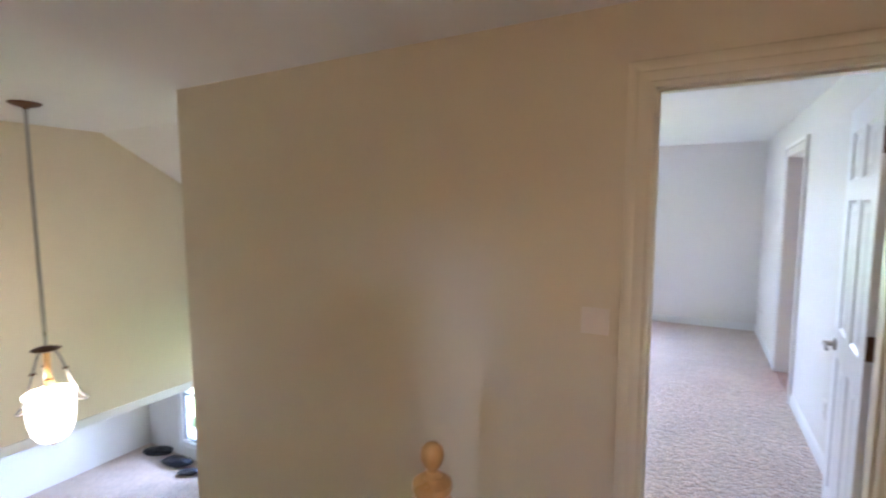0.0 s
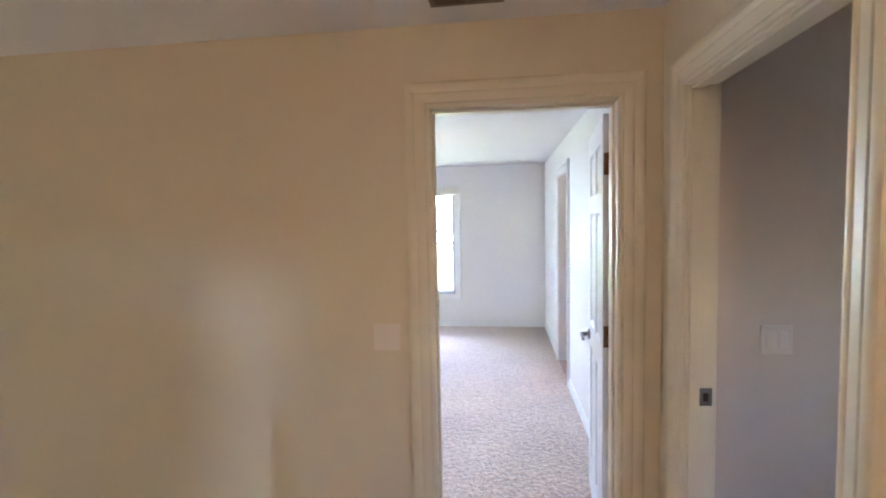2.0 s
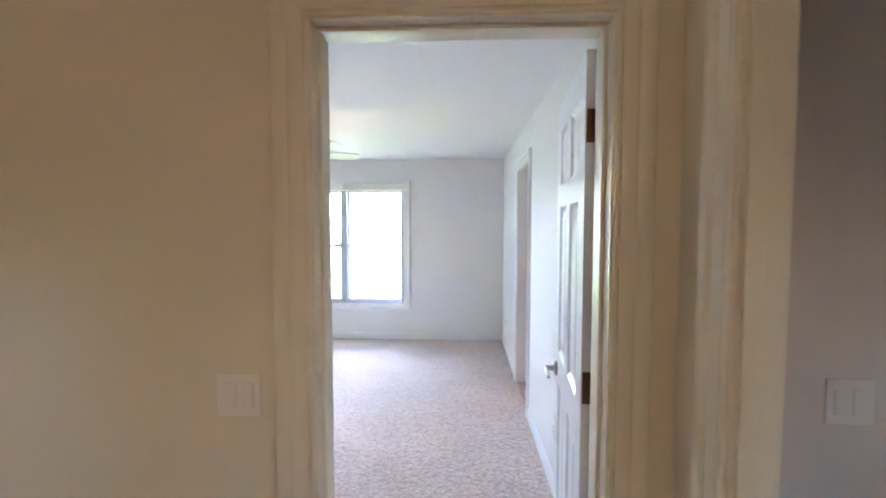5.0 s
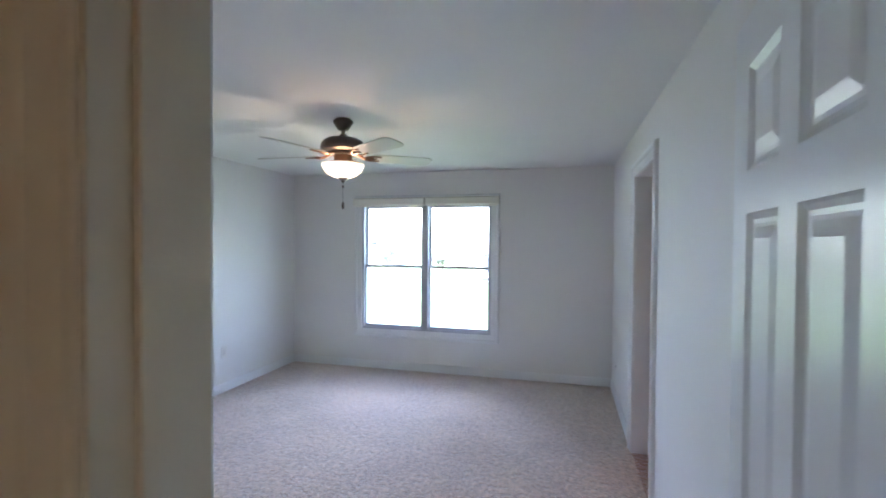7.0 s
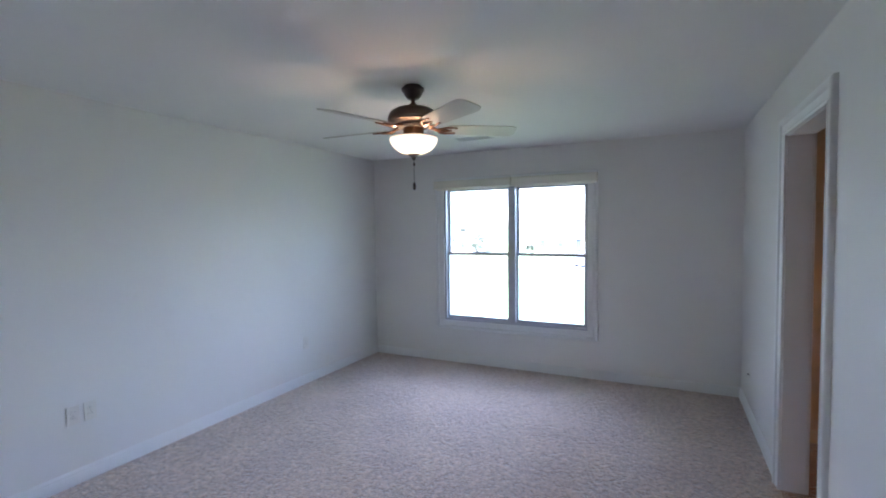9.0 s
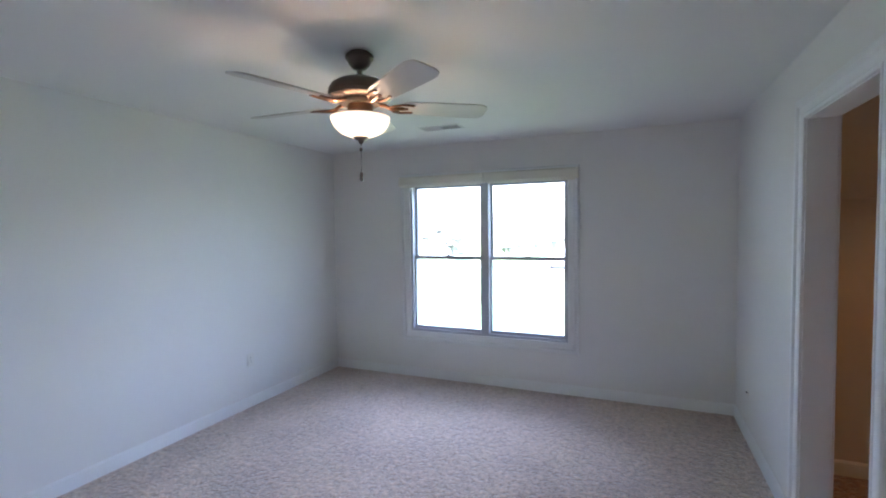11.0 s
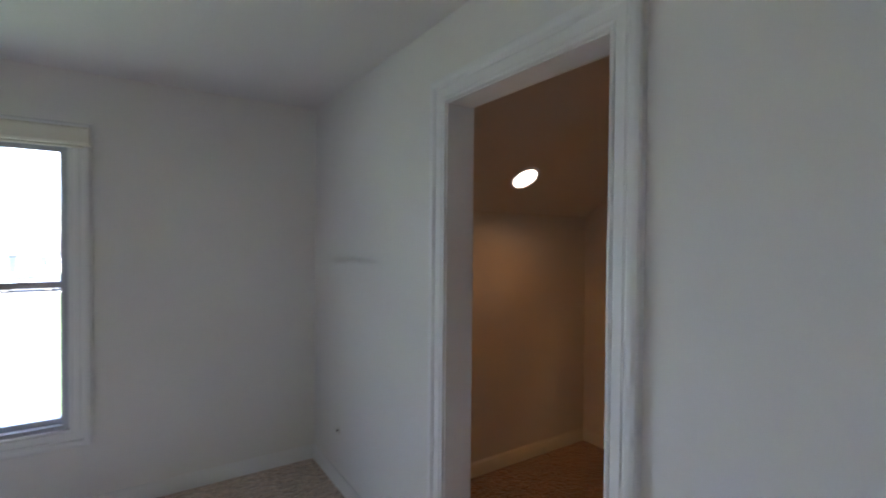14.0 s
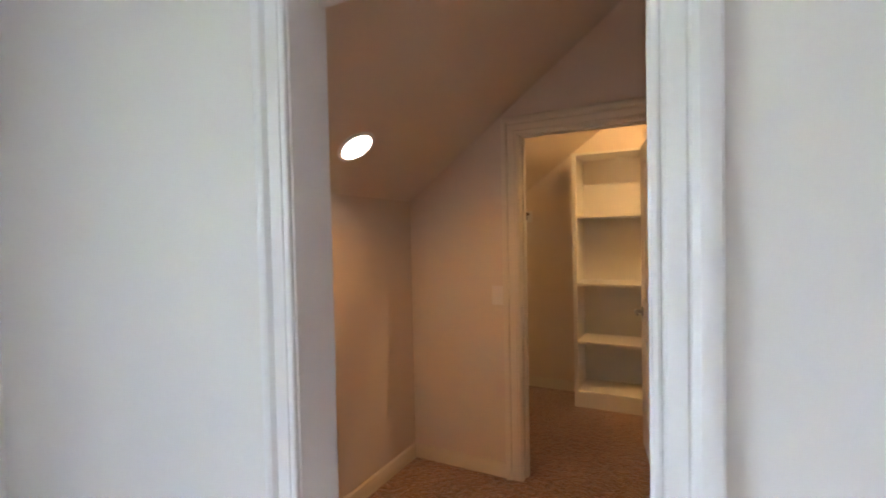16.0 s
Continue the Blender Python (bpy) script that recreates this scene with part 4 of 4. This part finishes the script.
asphalt = textured("asphalt", (0.10, 0.10, 0.10), 0.9, 0.15, 0.6, 30, 0.4, depth=0.01)
concrete = textured("concrete", (0.38, 0.37, 0.35), 0.85, 0.1, 0.8, 40, 0.3, depth=0.01)
thing("road", boxes(((-300, 54, GROUND - 0.05), (300, 61, GROUND + 0.012))), asphalt, "grey asphalt street across the lawn", "road", "structure")
thing("kerb", boxes(((-300, 53.8, GROUND - 0.05), (300, 54.0, GROUND + 0.13)), bevel=0.02), concrete, "pale concrete kerb along the street", "kerb", "structure")
thing("kerb", boxes(((-300, 61.0, GROUND - 0.05), (300, 61.2, GROUND + 0.13)), bevel=0.02), concrete, "pale concrete kerb along the street", "kerb", "structure")

SIDING = textured("pale_siding", (0.62, 0.60, 0.56), 0.7, 0.04, 2, 40, 0.1)
ROOF = textured("roof_shingle", (0.16, 0.15, 0.15), 0.9, 0.2, 1.5, 14, 0.5, depth=0.02)
DARK_GLASS = textured("far_window_glass", (0.05, 0.06, 0.07), 0.12, 0.1, 1, 20, 0.02)
LEAF = textured("leaf_green", (0.20, 0.205, 0.17), 0.7, 0.35, 1.2, 8, 0.2)
BARK = textured("bark", (0.13, 0.10, 0.075), 0.9, 0.25, 4, 30, 0.6, depth=0.02)
CAR_PAINT = textured("car_paint_silver", (0.30, 0.31, 0.33), 0.25, 0.05, 1, 60, 0.01, metal=0.5)
RUBBER = textured("tyre_rubber", (0.03, 0.03, 0.03), 0.8, 0.1, 6, 80, 0.1)


def far_house(x, y, w, d, eaves, ridge, turn, label):
    h = base_at("house", Matrix.Translation((x, y, GROUND)) @ Matrix.Rotation(radians(turn), 4, "Z"), label, "house", group="houses across the street")
    bm = boxes(((-w / 2, 0, 0), (w / 2, d, eaves - 0.1)))
    part("wall", bm, SIDING, h)
    bm = bmesh.new()
    o = 0.5
    ring = [[bm.verts.new((sx * (w / 2 + o), y, z)) for sx, y in ((-1, -o), (1, -o), (1, d + o), (-1, d + o))] for z in (eaves - 0.2, eaves)]
    crest = [bm.verts.new((sx * (w / 2 - d / 2), d / 2, ridge)) for sx in (-1, 1)]
    bm.faces.new(ring[0])
    for k in range(4):
        bm.faces.new((ring[0][k], ring[0][(k + 1) % 4], ring[1][(k + 1) % 4], ring[1][k]))
    a, b, c, e = ring[1]
    for f in ((a, b, crest[1], crest[0]), (b, c, crest[1]), (c, e, crest[0], crest[1]), (e, a, crest[0])):
        bm.faces.new(f)
    part("roof", bm, ROOF, h, "grey shingle roof")
    n = max(2, int(w / 3))
    for storey in range(2 if eaves > 4 else 1):
        for k in range(n):
            cx = -w / 2 + w * (k + 0.5) / n
            z = 0.9 + storey * 2.8
            if storey == 0 and k == n // 2:
                part("door", boxes(((cx - 0.5, -0.05, 0.2), (cx + 0.5, 0.02, 2.3))), DARK_GLASS, h, "dark front door")
                continue
            wv = part("window", boxes(((cx - 0.6, -0.06, z), (cx + 0.6, 0.02, z + 1.4)), bevel=0.01), TRIM, h)
            part("pane", boxes(((cx - 0.5, -0.08, z + 0.1), (cx + 0.5, -0.055, z + 1.3))), DARK_GLASS, wv)
    return h


far_house(-38, 77, 15, 9, 4.6, 7.4, 4, "two-storey pale sided house across the street")
far_house(-13, 82, 15, 9, 2.9, 5.4, -3, "low pale sided house across the street")
far_house(12, 80, 15, 9, 4.8, 7.6, 0, "two-storey pale sided house further along the street")


def tree(x, y, height, spread, seed):
    """Tapered trunk and limbs with a crown of many small leaf clumps."""
    rng = random.Random(seed)
    t = base_at("tree", Matrix.Translation((x, y, GROUND)), "young leafy green tree on the lawn", "tree", group="trees along the street")
    bm = bmesh.new()
    th = height * 0.45
    lathe([(0, 0), (0.16, 0), (0.11, th * 0.3), (0.085, th), (0.03, height * 0.8), (0, height * 0.82)], 9, bm)
    for k in range(9):
        a, z = rng.uniform(0, 6.28), rng.uniform(th * 0.7, height * 0.7)
        r_ = spread * rng.uniform(0.5, 0.9)
        tube([(0, 0, z), (r_ * 0.5 * math.cos(a), r_ * 0.5 * math.sin(a), z + 0.35 * r_), (r_ * math.cos(a), r_ * math.sin(a), z + 0.6 * r_)], 0.03, 5, bm)
    part("trunk", bm, BARK, t)
    verts, faces = [], []
    for k in range(900):
        a, u = rng.uniform(0, 6.28), rng.uniform(-1, 1)
        rr = (rng.random() ** 0.45) * (1 + 0.25 * math.sin(3 * a + seed))
        zc = th * 0.75 + (height - th * 0.75) * 0.5
        p = Vector((rr * spread * math.sqrt(1 - u * u) * math.cos(a), rr * spread * math.sqrt(1 - u * u) * math.sin(a), zc + rr * u * (height - th * 0.75) * 0.52))
        s1 = Vector((rng.gauss(0, 1), rng.gauss(0, 1), rng.gauss(0, 0.6))).normalized() * rng.uniform(0.10, 0.26)
        s2 = s1.orthogonal().normalized() * rng.uniform(0.08, 0.2)
        i0 = len(verts)
        verts += [p - s1, p + s2, p + s1, p - s2]
        faces.append((i0, i0 + 1, i0 + 2, i0 + 3))
    me = bpy.data.meshes.new("crown")
    me.from_pydata([tuple(v) for v in verts], [], faces)
    me.materials.append(LEAF)
    c = new("crown", me)
    c.parent = t
    return t


for k, (x, y, hh, sp) in enumerate(((-25, 66, 4.0, 1.6), (-17.5, 69, 3.4, 1.5), (-31, 68, 4.6, 1.9), (2, 69, 4.8, 2.0))):
    tree(x, y, hh, sp, k + 3)


def far_car(x, y, turn):
    c = base_at("car", Matrix.Translation((x, y, GROUND + 0.012)) @ Matrix.Rotation(radians(turn), 4, "Z"), "silver saloon car parked along the street", "car")
    prof = [(-2.2, 0.35), (-2.25, 0.62), (-2.1, 0.86), (-1.35, 0.95), (-0.75, 1.38), (0.55, 1.42), (1.25, 0.98), (2.1, 0.82), (2.25, 0.55), (2.2, 0.32)]
    bm = bmesh.new()
    sides = [[bm.verts.new((px, sy * (0.86 if pz < 1 else 0.66), pz)) for px, pz in prof] for sy in (-1, 1)]
    for k in range(len(prof)):
        j = (k + 1) % len(prof)
        bm.faces.new((sides[0][k], sides[0][j], sides[1][j], sides[1][k]))
    bm.faces.new(sides[0])
    bm.faces.new(sides[1])
    bmesh.ops.bevel(bm, geom=list(bm.edges), offset=0.04, segments=2, affect="EDGES")
    part("body", bm, CAR_PAINT, c, smooth=40)
    for sy in (-1, 1):
        gb = bmesh.new()
        gb.faces.new([gb.verts.new((px, sy * 0.80, pz)) for px, pz in ((-1.2, 0.98), (-0.72, 1.32), (0.5, 1.35), (1.1, 1.0))])
        part("side_window", gb, DARK_GLASS, c, "dark side glass")
        for wx in (-1.4, 1.4):
            m = Matrix.Translation((wx, sy * 0.80, 0.33)) @ Matrix.Rotation(radians(90), 4, "X")
            wheel = part("wheel", lathe([(0, -0.11), (0.30, -0.11), (0.33, -0.07), (0.33, 0.07), (0.30, 0.11), (0, 0.11)], 24, None, m), RUBBER, c, smooth=40)
            part("rim", lathe([(0, -0.116), (0.20, -0.114), (0.21, 0.114), (0, 0.116)], 20, None, m), NICKEL, wheel, smooth=40)
    return c


far_car(-7.8, 56.4, 2)

# two shiny black bags on the floor downstairs
BAG = textured("black_bag_plastic", (0.02, 0.02, 0.022), 0.22, 0.2, 6, 40, 0.5, depth=0.01)


def bag(x, y, turn, w, seed):
    bm = bmesh.new()
    bmesh.ops.create_icosphere(bm, subdivisions=3, radius=1.0)
    for v in bm.verts:
        p = v.co.copy()
        k = 1 + 0.22 * noise.noise(p * 1.8 + Vector((seed, 0, 0))) + 0.08 * noise.noise(p * 5)
        v.co = Vector((p.x * w * k, p.y * w * 0.52 * k, max(0.0, (p.z * 0.45 + 0.42) * w * 0.5 * k)))
    ob = thing("bag", bm, BAG, "shiny black plastic bag lying on the carpet", "bag", smooth=60)
    ob.matrix_world = Matrix.Translation((x, y, LOW)) @ Matrix.Rotation(radians(turn), 4, "Z")
    return ob


bag(-7.98, 4.70, 25, 0.26, 1)
bag(-7.36, 4.66, 15, 0.27, 5)
bag(-6.92, 4.58, 40, 0.18, 9)
